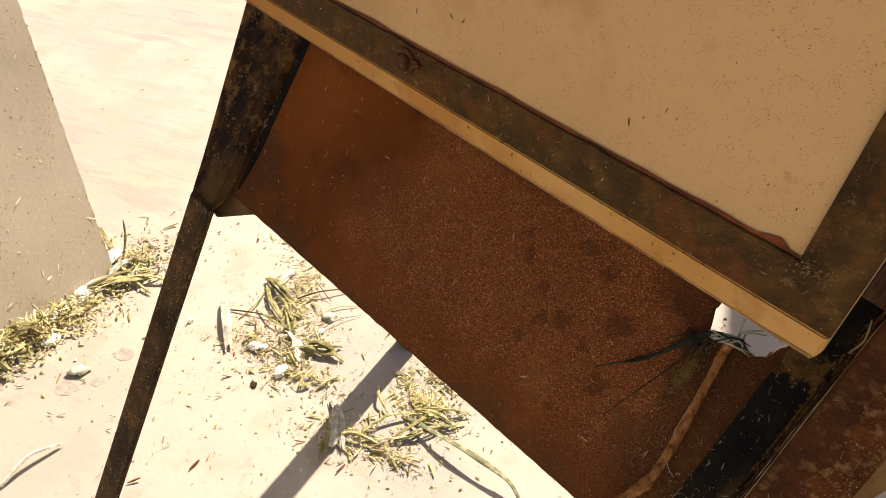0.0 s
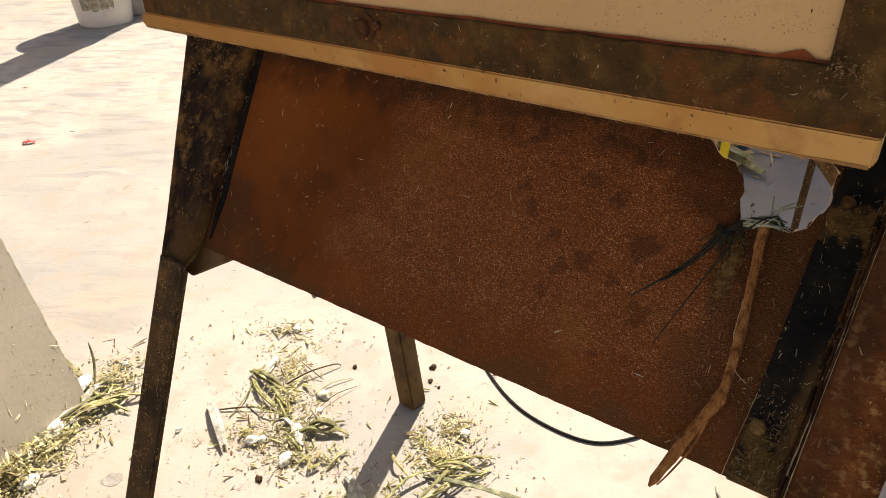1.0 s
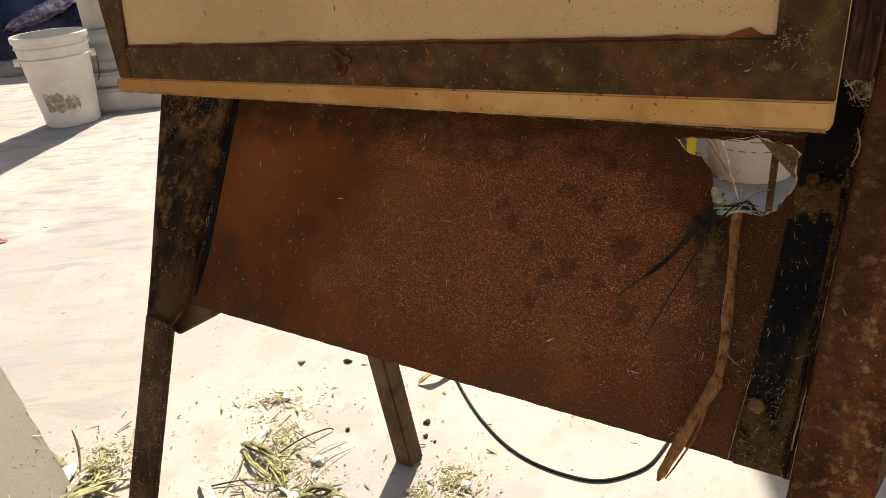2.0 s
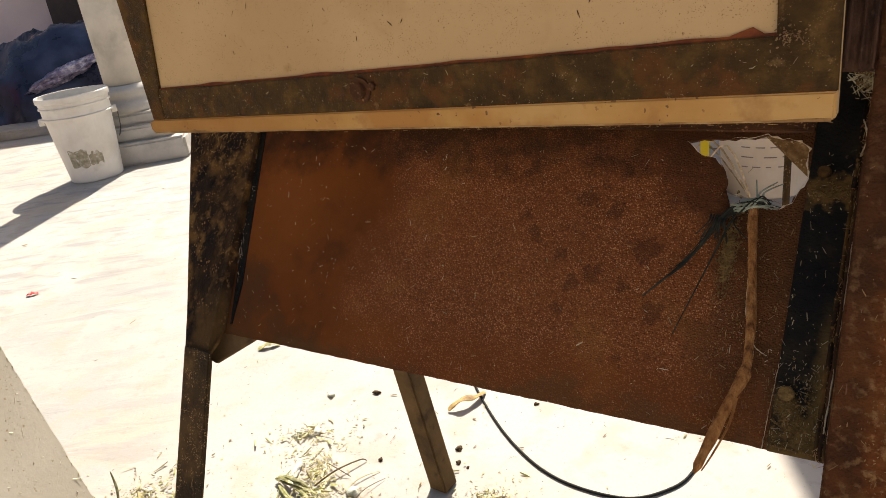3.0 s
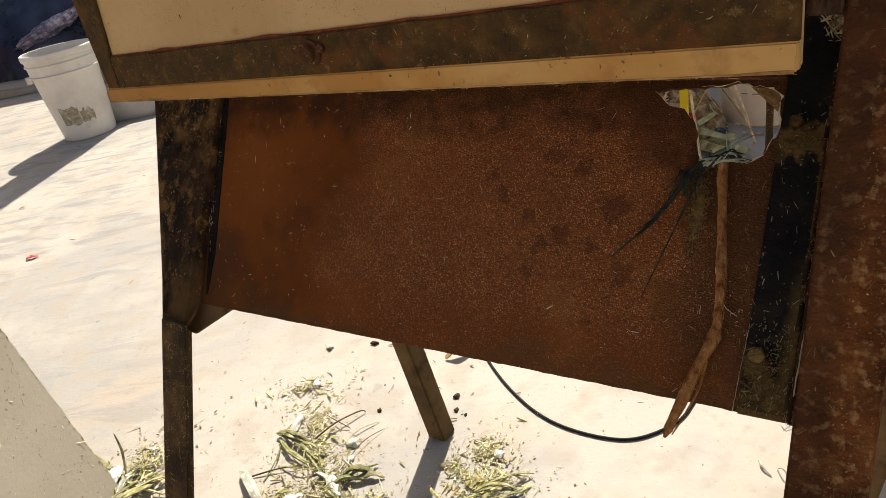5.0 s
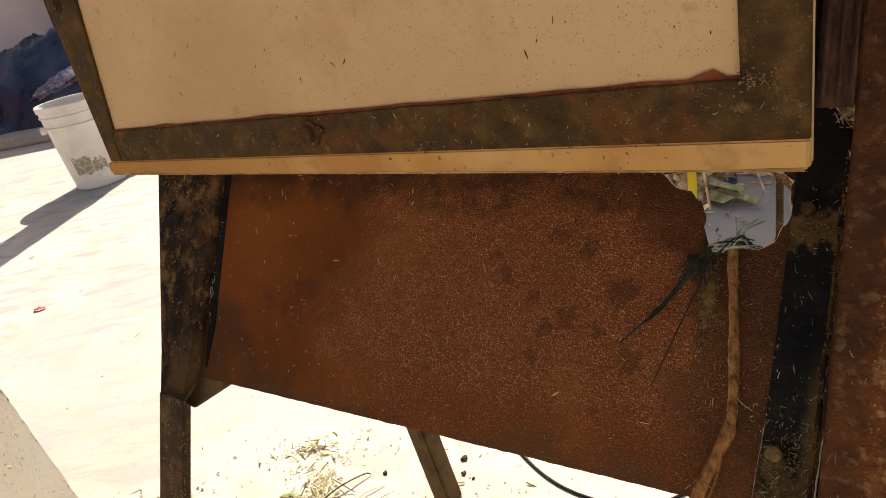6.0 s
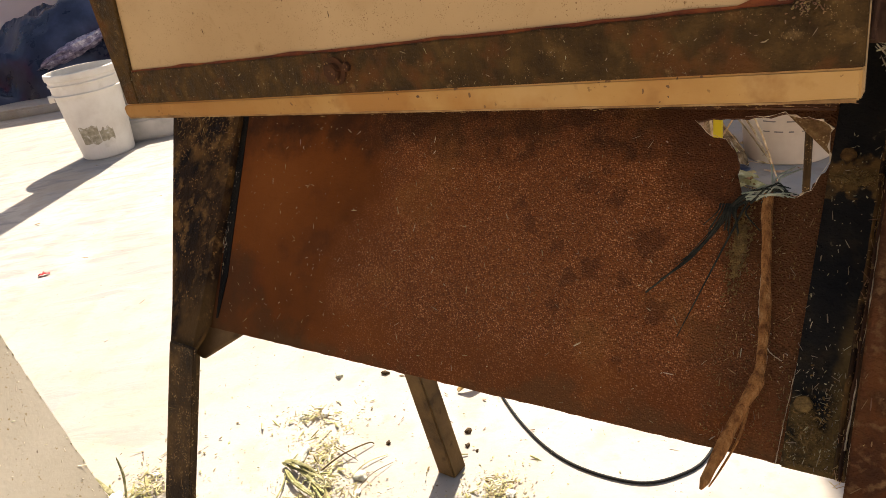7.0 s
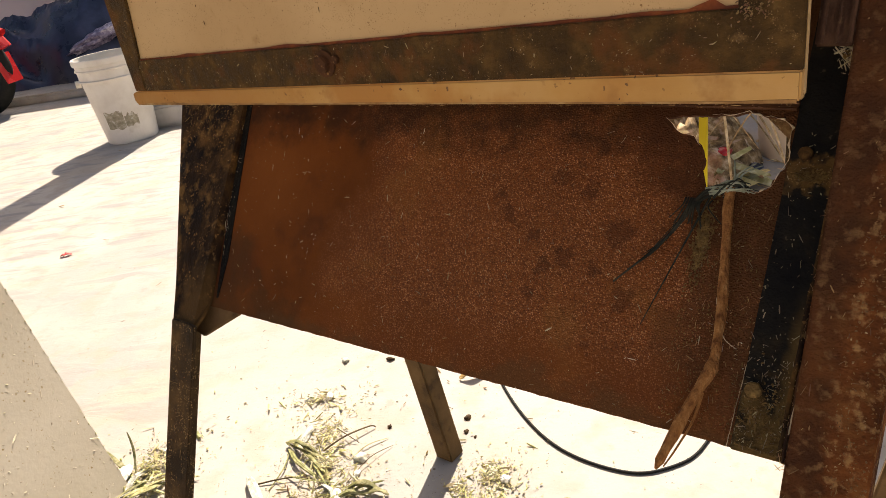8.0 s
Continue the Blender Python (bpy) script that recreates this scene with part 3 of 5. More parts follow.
def column(x, y):
    c = thing("column", pose(x, y, 0, 0, 0, 8), "whitewashed concrete column on a stepped base", "column", kind="structure")
    for i, (w, z0, z1) in enumerate(((0.27, 0, 0.11), (0.215, 0.11, 0.18), (0.165, 0.18, 0.24))):
        part("plinth", box((-w, -w, z0), (w, w, z1), 0.012), M_COLUMN, c)
    part("base_moulding", lathe([(0.16, 0.24), (0.165, 0.26), (0.155, 0.285), (0.125, 0.3), (0.12, 0.32), (0.135, 0.335), (0.13, 0.355), (0.105, 0.375)], 40), M_COLUMN, c, smooth=True)
    part("shaft", lathe([(0.1, 0.37), (0.099, 1.2), (0.092, 2.6)], 40), M_COLUMN, c, smooth=True)
    return c


column(-1.47, 4.02)


def bucket(x, y, turn, label, printed):
    b = thing("bucket", pose(x, y, 0, 0, 0, turn), label, "bucket")
    prof = [(0.115, 0.0), (0.119, 0.004), (0.124, 0.05), (0.137, 0.18), (0.146, 0.29), (0.147, 0.297), (0.158, 0.299), (0.159, 0.306), (0.151, 0.309), (0.1515, 0.318), (0.1525, 0.345), (0.159, 0.347), (0.159, 0.352),
            (0.154, 0.355), (0.155, 0.37), (0.162, 0.373), (0.1635, 0.385), (0.163, 0.397), (0.16, 0.4), (0.151, 0.4), (0.144, 0.3), (0.116, 0.01)]
    prof = [(r, z * 1.025) for r, z in prof]
    part("body", lathe(prof, 56), M_PLASTIC_WARM if printed else M_PLASTIC, b, smooth=False)
    for s in (-1, 1):
        part("handle_ear", tube([(s * 0.148, 0, 0.3), (s * 0.172, 0, 0.3)], 0.017, 14), M_PLASTIC, b)
    part("handle", tube(smooth_path([(-0.17, 0, 0.3), (-0.165, 0.06, 0.2), (-0.1, 0.135, 0.115), (0, 0.165, 0.09), (0.1, 0.135, 0.115), (0.165, 0.06, 0.2), (0.17, 0, 0.3)], 36) if printed else
         smooth_path([(-0.17, 0, 0.3), (-0.172, -0.03, 0.26), (-0.165, -0.075, 0.19), (-0.15, -0.1, 0.15)], 14), 0.0026, 6), M_WIRE, b, "thin wire carrying handle")
    return b


def curved_patch(b, a0, a1, z0, z1, material, name, ragged=0.0, seed=1):
    bm = bmesh.new()
    n = 26
    lo, hi = [], []
    for i in range(n + 1):
        a = a0 + (a1 - a0) * i / n
        q0, q1 = z0 + ragged * (0.5 + 0.9 * noise.noise((i * 0.15, seed, 0.4))), z1 - ragged * (0.5 + 0.9 * noise.noise((i * 0.17, seed, 7.4)))
        r0, r1 = [0.124 + (z / 1.025 - 0.05) * 0.1 + 0.0012 for z in (q0, q1)]
        lo.append(bm.verts.new((r0 * math.cos(a), r0 * math.sin(a), q0)))
        hi.append(bm.verts.new((r1 * math.cos(a), r1 * math.sin(a), q1)))
    for i in range(n):
        bm.faces.new((lo[i], lo[i + 1], hi[i + 1], hi[i]))
    ob = part(name, bm, material, b)
    so = ob.modifiers.new("thick", "SOLIDIFY")
    so.thickness = 0.0008
    return ob


b1 = bucket(-1.58, 3.65, 205, "dirty white plastic bucket with a torn label", False)
curved_patch(b1, radians(46), radians(84), 0.068, 0.17, M_LABEL, "label", 0.018, 2.3)
curved_patch(b1, radians(85), radians(112), 0.07, 0.15, M_LABEL, "label_scrap", 0.03, 9.7)
b2 = bucket(1.062, 2.25, 15, "white plastic bucket with faded printing", True)
rng = random.Random(4)
for row in range(6):
    a = radians(-160)
    while a < radians(-25):
        ln = radians(rng.uniform(5, 17))
        curved_patch(b2, a, a + ln, 0.1 + row * 0.03, 0.1032 + row * 0.03 + (0.004 if row == 5 else 0), M_REDINK if row == 5 else M_INK, "print_bar")
        a += ln + radians(rng.uniform(5, 14))


# ---- heap under a tarp ----
def tarp_heap():
    bm = bmesh.new()
    nx, ny = 70, 44
    g = []
    for i in range(nx + 1):
        col = []
        for j in range(ny + 1):
            x, y = -1.15 + 2.3 * i / nx, -0.62 + 1.24 * j / ny
            ex, ey = min(1, (1.15 - abs(x)) / 0.5), min(1, (0.62 - abs(y)) / 0.3)
            h = (max(0, ex) ** 0.6) * (max(0, ey) ** 0.55) * (0.5 + 0.07 * math.sin(2.1 * x + 0.5))
            n1 = noise.noise((x * 2.2, y * 2.5, 1.3))
            n2 = abs(noise.noise((x * 3.2 + y * 4.5, y * 2.0 - x * 1.5, 5.0)))
            n3 = abs(noise.noise((x * 8 + y * 6, y * 7, 9.0)))
            h += (0.16 * n1 - 0.2 * n2 - 0.07 * n3) * min(1, h * 4)
            col.append(bm.verts.new((x + 0.04 * n1, y + 0.05 * n2, h - 0.008 if h > 0 else -0.008)))
        g.append(col)
    for i in range(nx):
        for j in range(ny):
            bm.faces.new((g[i][j], g[i + 1][j], g[i + 1][j + 1], g[i][j + 1]))
    ob = solo("tarpaulin", bm, M_TARP, "heap covered with crumpled dark blue plastic tarp", "tarp", pose(-2.65, 5.93, 0.06, 0, 0, 3) @ Matrix.Diagonal((1.15, 1, 1.08, 1)), smooth=True)
    return ob


tarp_heap()


def plastic_bag(x, y, z, turn):
    bm = bmesh.new()
    bmesh.ops.create_icosphere(bm, subdivisions=4, radius=1)
    for v in bm.verts:
        p = v.co.copy()
        k = 1 - 0.5 * abs(noise.noise(p * 1.9)) - 0.35 * abs(noise.noise(p * 4.6 + Vector((3, 1, 2)))) - 0.15 * abs(noise.noise(p * 11.0))
        v.co = Vector((p.x * 0.34 * k, p.y * 0.1 * k, max(-0.1, p.z * 0.06 * k)))
    return solo("plastic_bag", bm, M_PURPLE, "crumpled faded purple plastic sack on the tarp, white highlights in its colour", "bag", pose(x, y, z, 0, -18, turn), smooth=True)


plastic_bag(-2.42, 5.42, 0.34, 10)


M_REDLENS = mat("red_lens", [(0.4, 0.01, 0.01), (0.5, 0.015, 0.015), (0.55, 0.03, 0.02)], 20, 3, (0.1, 0.2), 0, spec=0.6)


def motorcycle(m):
    k = thing("motorcycle", m, "red motorcycle parked beside the tarp heap", "motorcycle")
    for x in (-0.6, 0.6):
        bm = bmesh.new()
        segs, ring = 36, 10
        vs = [[bm.verts.new((x + (0.25 + 0.045 * math.cos(b)) * math.cos(a), 0.045 * math.sin(b), 0.295 + (0.25 + 0.045 * math.cos(b)) * math.sin(a))) for b in [2 * math.pi * q / ring for q in range(ring)]] for a in [2 * math.pi * s / segs for s in range(segs)]]
        for s in range(segs):
            for q in range(ring):
                bm.faces.new((vs[s][q], vs[(s + 1) % segs][q], vs[(s + 1) % segs][(q + 1) % ring], vs[s][(q + 1) % ring]))
        wheel = part("wheel", bm, M_RUBBER, k, smooth=True)
        part("rim", tube([(x, -0.03, 0.295), (x, 0.03, 0.295)], 0.2, 28), M_WIRE, wheel)
        part("fender", tube([(x + 0.3 * math.cos(a), 0, 0.3 + 0.3 * math.sin(a)) for a in [radians(20 + 14 * i) for i in range(11)]], 0.07, 10, flat=0.25), M_RED, k, "red fender")
    part("tank", tube(smooth_path([(-0.1, 0, 0.72), (0.1, 0, 0.8), (0.32, 0, 0.82), (0.42, 0, 0.74)], 14), [0.05, 0.08, 0.1, 0.115, 0.125, 0.13, 0.13, 0.13, 0.13, 0.125, 0.12, 0.1, 0.07, 0.04], 16), M_RED, k, "red fuel tank", True)
    part("side_cover", tube(smooth_path([(-0.5, 0, 0.62), (-0.2, 0, 0.55), (0.05, 0, 0.5)], 10), [0.04, 0.09, 0.11, 0.12, 0.12, 0.12, 0.11, 0.1, 0.08, 0.04], 12), M_RED, k, "red side cover", True)
    part("seat", tube(smooth_path([(-0.62, 0, 0.76), (-0.35, 0, 0.76), (-0.05, 0, 0.74)], 10), [0.05, 0.1, 0.12, 0.125, 0.125, 0.12, 0.115, 0.11, 0.09, 0.05], 12, flat=0.5), M_RUBBER, k, "black seat", True)
    for y in (-0.07, 0.07):
        part("fork", tube([(0.62, y, 0.3), (0.43, y, 0.9)], 0.022, 10), M_WIRE, k)
    part("handlebar", tube(smooth_path([(0.32, -0.36, 0.98), (0.42, -0.2, 0.98), (0.44, 0, 0.93), (0.42, 0.2, 0.98), (0.32, 0.36, 0.98)], 18), 0.013, 8), M_WIRE, k)
    part("headlight", tube([(0.46, 0, 0.84), (0.56, 0, 0.83), (0.585, 0, 0.828)], [0.07, 0.085, 0.075], 18), M_RUBBER, k)
    part("mud_flap", slab([(-0.9, -0.07, 0.2), (-0.9, 0.07, 0.2), (-0.86, 0.08, 0.38), (-0.86, -0.08, 0.38)], (0.012, 0, 0), 0.003), M_RED, k, "red mud flap")
    part("tail_light", tube([(-0.84, 0, 0.53), (-0.93, 0, 0.5)], [0.05, 0.035], 14, flat=0.6), M_REDLENS, k, "red tail light")
    part("engine", box((-0.12, -0.12, 0.28), (0.2, 0.12, 0.52), 0.03), M_FRAME, k)
    return k


motorcycle(pose(-3.655, 4.9, 0.0, 0, 0, 172))

# ---- upright dusty sheet with its heap of chopped stalks ----
C0 = Vector((-0.526, 1.112, 0.0))
ALONG = Vector((-0.35, -0.937, 0)).normalized()
EDGE = Vector((-0.366, 0.292, 0.885)).normalized()
OUT = ALONG.cross(EDGE).normalized()
if OUT.x < 0:
    OUT = -OUT
rs = random.Random(2)
solo("metal_sheet", slab([C0 + ALONG * 1.1, C0 + ALONG * 1.1 + EDGE * 1.15] + [C0 + EDGE * (1.15 - 1.15 * i / 90) + ALONG * rs.uniform(0, 0.0028) for i in range(91)], -OUT * 0.004), M_SHEET, "large dusty grey steel sheet standing tilted on the yard", "metal sheet")
rng = random.Random(11)
stuff("sheet_chaff", slivers(rng, 800, lambda r: (C0 + ALONG * r.uniform(0.004, 0.5) + EDGE * (0.02 + 0.75 * r.random() ** 1.2), OUT, ALONG - EDGE), 0.0052, flat=0.3, lift=0.0004), M_PALEBITS, "small chaff bits stuck on the steel sheet", "chaff")
stuff("sheet_crumbs", slivers(rng, 900, lambda r: (C0 + ALONG * r.uniform(0.002, 0.5) + EDGE * (0.02 + 0.75 * r.random() ** 1.1), OUT, None), 0.004, flat=0.3, lift=0.0003, wide=2.0), M_PALEBITS, "pale crumbs of chaff clinging to the steel sheet", "chaff")
stuff("edge_crumbs", slivers(rng, 70, lambda r: (C0 + ALONG * (0.001 + abs(r.gauss(0, 0.0015))) + EDGE * (0.02 + 0.8 * r.random()), OUT, EDGE), 0.004, flat=0.5, lift=0.0005, wide=2.0), M_CHAFF, "pale crumbs along the sheet's edge", "chaff")

# ---- the chopping machine ----
chopper = thing("forage_chopper", MACHINE, "rusty home-made forage chopper on splayed iron legs", "machine")
HOLE = [(-0.186, 0.201), (-0.176, 0.192), (-0.166, 0.19), (-0.158, 0.181), (-0.155, 0.172), (-0.159, 0.163), (-0.157, 0.156), (-0.148, 0.154), (-0.138, 0.155), (-0.128, 0.157), (-0.12, 0.157), (-0.113, 0.161), (-0.109, 0.171),
        (-0.105, 0.179), (-0.107, 0.188), (-0.107, 0.199), (-0.113, 0.204), (-0.124, 0.205), (-0.134, 0.2075), (-0.146, 0.205), (-0.16, 0.204), (-0.172, 0.203)]


def side_panel():
    """The slanting sheet with its ragged hole, cut as two halves that meet along a line through the hole."""
    bm = bmesh.new()
    rng = random.Random(3)
    hole = []
    for i, p in enumerate(HOLE):
        q = HOLE[(i + 1) % len(HOLE)]
        for k in range(3):
            f = k / 3
            j = 0.0011 if k else 0.0
            hole.append((p[0] + (q[0] - p[0]) * f + rng.uniform(-j, j), p[1] + (q[1] - p[1]) * f + rng.uniform(-j, j)))
    left = hole[0]
    ri = max(range(len(hole)), key=lambda i: hole[i][0])
    right = hole[ri]
    low = hole[:ri + 1]
    up = hole[ri:] + [hole[0]]
    nb = 110
    bottom = [(-0.66 + 0.60 * i / nb, -0.0175 + 0.0215 * i / nb + rng.uniform(-0.0003, 0.0003)) for i in range(nb + 1)]
    for outline in ([(-0.66, left[1])] + bottom + [(-0.06, right[1])] + low[::-1], [(-0.06, right[1]), (-0.06, 0.34), (-0.66, 0.34), (-0.66, left[1])] + up[::-1]):
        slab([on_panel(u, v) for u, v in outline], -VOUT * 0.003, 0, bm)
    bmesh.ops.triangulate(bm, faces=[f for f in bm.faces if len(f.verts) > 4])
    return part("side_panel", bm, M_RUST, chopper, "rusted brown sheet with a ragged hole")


side_panel()


def panel_plate(name, outline, out, thick, material, label="", bevel=0.0008):
    return part(name, slab([on_panel(u, v, out) for u, v in outline], -VOUT * thick, bevel), material, chopper, label)


part("corner_plate", slab([on_panel(u, v, o) for u, v, o in ((-0.6465, -0.044, 0.017), (-0.614, -0.04, 0.016), (-0.6105, -0.028, 0.012), (-0.613, -0.013, 0.007), (-0.631, 0.195, 0.006), (-0.637, 0.3, 0.006), (-0.77, 0.3, 0.006), (-0.742, 0.19, 0.006), (-0.668, 0.0, 0.011))], -VOUT * 0.005, 0.0008), M_PLATE, chopper, "dark plate caked with chaff")
# black strip laid in as the shade of the open gap
panel_plate("gap_seal", [(-0.6085, -0.006), (-0.6065, -0.0055), (-0.6055, 0.036), (-0.6125, 0.093), (-0.6195, 0.151), (-0.6255, 0.2), (-0.646, 0.2), (-0.636, 0.15), (-0.623, 0.09)], 0.0012, 0.001, M_BLACK, "black strip put in for the shaded gap beside the plate", 0.0)
panel_plate("gusset", [(-0.64, -0.045), (-0.621, -0.048), (-0.575, -0.0155), (-0.575, 0.0), (-0.64, 0.0)], -0.004, 0.004, M_TUBE)
panel_plate("angle_strip", [(-0.1045, 0.002), (-0.076, 0.003), (-0.0765, 0.33), (-0.1045, 0.33)], 0.006, 0.005, M_BLACK, "black painted angle iron flange")
panel_plate("sealing_strip", [(-0.0765, 0.003), (-0.0715, 0.003), (-0.072, 0.33), (-0.0765, 0.33)], 0.010, 0.012, M_PLATE, "edge packed with chaff")


for u0, u1, o, w, mt in ((-0.0772, -0.0782, 0.0125, 0.0013, M_PLATE), (-0.0745, -0.075, 0.0135, 0.001, M_RUSTDARK), (-0.0722, -0.0726, 0.0145, 0.0012, M_PLATE)):
    rr = random.Random(int(-u0 * 1e5))
    part("seam_ridge", tube([on_panel(u0 + (u1 - u0) * i / 40 + rr.uniform(-0.0004, 0.0004), 0.004 + 0.32 * i / 40, o - 0.002) for i in range(41)], [w * rr.uniform(0.6, 1.3) for _ in range(41)], 6), mt, chopper, "ragged ridge caked with dirt")


def leg_at(z):
    """Where the outer face of the front legs stands at a height."""
    return 0.342 + 0.428 * z


def front_leg(name, u0, u1, top, label, material):
    dz = Vector((0, 0.428, 1)).normalized()
    nout = Vector((0, -1, 0.428)).normalized()
    lo = [Vector((u0, leg_at(0), 0)), Vector((u1, leg_at(0), 0))]
    hi = [Vector((u0 - 0.008 * top / 0.5 if u0 < -0.3 else u0, leg_at(top), top)), Vector((u1 - 0.008 * top / 0.5 if u0 < -0.3 else u1, leg_at(top), top))]
    leg = part(name, slab([lo[0], lo[1], hi[1], hi[0]], -nout * 0.004, 0.0012), material, chopper, label)
    ue = 0 if u0 < -0.3 else 1
    e = Vector((0.004 if u0 < -0.3 else -0.004, 0, 0))
    part("flange", slab([lo[ue] - nout * 0.0045, hi[ue] - nout * 0.0045, hi[ue] - nout * 0.034, lo[ue] - nout * 0.034], e, 0.0012), material, leg)
    return leg


front_leg("leg", -0.637, -0.598, 0.4725, "rusted angle iron leg", M_LEG)
front_leg("leg", -0.0705, -0.031, 1.06, "wide rusted iron leg", M_RUSTLEG)


def rear_leg(u, n, du):
    s = 0.0165
    lo = [(u - s, n - s, 0), (u + s, n - s, 0), (u + s, n + s, 0), (u - s, n + s, 0)]
    return part("leg", slab(lo, (du, 0, 0.78), 0.0025), M_TUBE, chopper, "square tube leg")


rear_leg(-0.646, 0.909, -0.122)
rear_leg(-0.07, 0.907, 0.114)
part("support_rod", tube([(-0.152, 0.885, 0.5), (-0.152, 0.885, 0.8)], 0.0032, 10), M_LEG, chopper)
# closed body behind the cover, above the legs
part("body", box((-0.745, 0.72, 0.78), (-0.04, 0.94, 1.06), 0.006), M_RUSTDARK, chopper)


def bolt(p, out, r, material, washer=True, parent=None):
    out = Vector(out).normalized()
    p = Vector(p)
    a = out.orthogonal().normalized()
    b = out.cross(a)
    bm = bmesh.new()
    slab([p + (a * math.cos(k * math.pi / 3 + 0.4) + b * math.sin(k * math.pi / 3 + 0.4)) * r for k in range(6)], out * r * 0.9, r * 0.12, bm)
    if washer:
        tube([p, p + out * r * 0.28], r * 1.45, 18, bm)
    return part("bolt", bm, material, parent or chopper)


bolt(on_panel(-0.641, 0.026, 0.006), VOUT, 0.0048, M_RUSTDARK)
bolt(on_panel(-0.0975, 0.039, 0.006), VOUT, 0.0052, M_OCHRE, False)
bolt(on_panel(-0.0955, 0.181, 0.006), VOUT, 0.0045, M_PLATE, False)



# cream cover with its iron frame
FACE = 0.605


def cover_panel():
    bm = bmesh.new()
    lo = [(-0.682, 0.6765), (-0.676, 0.6745)] + [(-0.676 + 0.59 * i / 8, 0.6745 + 0.0215 * i / 8) for i in range(1, 8)] + [(-0.084, 0.6962), (-0.0825, 0.698)]
    slab([Vector((u, FACE, z)) for u, z in lo + [(-0.085, 1.05), (-0.682, 1.05), (-0.677, 0.834), (-0.672, 0.69)]], (0, 0.007, 0), 0.0018, bm)
    return part("cover_panel", bm, M_CREAM, chopper, "cream enamelled panel speckled with dirt")


cover = cover_panel()
part("lip", slab([Vector((u, FACE - 0.0032, z)) for u, z in ((-0.6815, 0.679), (-0.677, 0.6748), (-0.0845, 0.6965), (-0.083, 0.698), (-0.083, 0.7122), (-0.672, 0.6885), (-0.6815, 0.6862))], (0, 0.003, 0), 0.0012), M_LIP, cover, "yellow-stained bottom lip")


part("lip_edge", slab([Vector((u, FACE - 0.0036, z)) for u, z in [(-0.676 + 0.5915 * i / 40, 0.6752 + 0.0213 * i / 40) for i in range(41)] + [(-0.0845 - 0.5915 * i / 40, 0.6975 - 0.0213 * i / 40 + 0.0016 * max(0, noise.noise((i * 0.45, 1.5, 0)))) for i in range(41)]], (0, 0.0004, 0)), M_LIPEDGE, cover, "brown grime along the lower edge")


def frame_bar(outline, label=""):
    return part("frame_bar", slab([Vector((u, FACE - 0.003, z)) for u, z in outline], (0, 0.0029, 0), 0.0005), M_FRAME, chopper, label)


rng = random.Random(8)
inner = [(-0.652 + 0.54 * i / 30, 0.7175 + 0.0235 * i / 30 + rng.uniform(-0.0006, 0.0006)) for i in range(31)]
frame_bar([(-0.6545, 0.6893), (-0.0825, 0.7122), (-0.0845, 1.05), (-0.117, 1.05), (-0.1125, 0.7426)] + inner[::-1] + [(-0.6535, 0.7172)], "dark iron frame bar bent round the corner")
frame_bar([(-0.674, 0.6887), (-0.656, 0.6893), (-0.6545, 0.7176), (-0.6515, 0.7187), (-0.632, 0.83), (-0.594, 1.05), (-0.684, 1.05), (-0.679, 0.834)])
bolt((-0.401, FACE - 0.003, 0.7155), (0, -1, 0), 0.0068, M_RUSTDARK)
bolt((-0.405 + 0.016, FACE - 0.003, 0.7185), (0, -1, 0), 0.0035, M_RUSTDARK, False)
bolt((-0.662, FACE - 0.003, 0.829), (0, -1, 0), 0.0045, M_RUSTDARK)
# rust bleeding along the inner edge of the frame
bm = bmesh.new()
rng = random.Random(21)
top = []
for i in range(90):
    f = i / 89
    w = 0.0013 + 0.0026 * max(0, noise.noise((f * 14, 0.3, 0.7))) + (0.0045 * max(0, 1 - abs(f - 0.975) / 0.012) ** 0.6)
    top.append((-0.652 + 0.5395 * f, 0.7178 + 0.0235 * f + w))
for i in range(89):
    a, b2_ = top[i], top[i + 1]
    za, zb = 0.7165 + 0.0235 * i / 89, 0.7165 + 0.0235 * (i + 1) / 89
    bm.faces.new([bm.verts.new((q[0], FACE - 0.0012, q[1])) for q in ((a[0], za), (b2_[0], zb), b2_, a)])
part("rust_bleed", bm, M_RUSTEDGE, cover, "orange rust along the frame edge")
# brown upright behind the cover's edge
part("upright", slab([Vector((u, leg_at(z) + 0.002, z)) for u, z in ((-0.0885, 0.712), (-0.0705, 0.712), (-0.0715, 1.06), (-0.092, 1.06))], (0, 0.004, 0), 0.001), M_UPRIGHT, chopper, "brown channel iron")
for du, w in ((-0.0855, 0.0013), (-0.0785, 0.0009), (-0.0725, 0.0014)):
    part("channel_ridge", tube([(du - 0.003 * i / 20 + 0.0003 * math.sin(i * 2.7), leg_at(0.714 + 0.346 * i / 20) + 0.001, 0.714 + 0.346 * i / 20) for i in range(21)], w, 6), M_UPRIGHT, chopper)
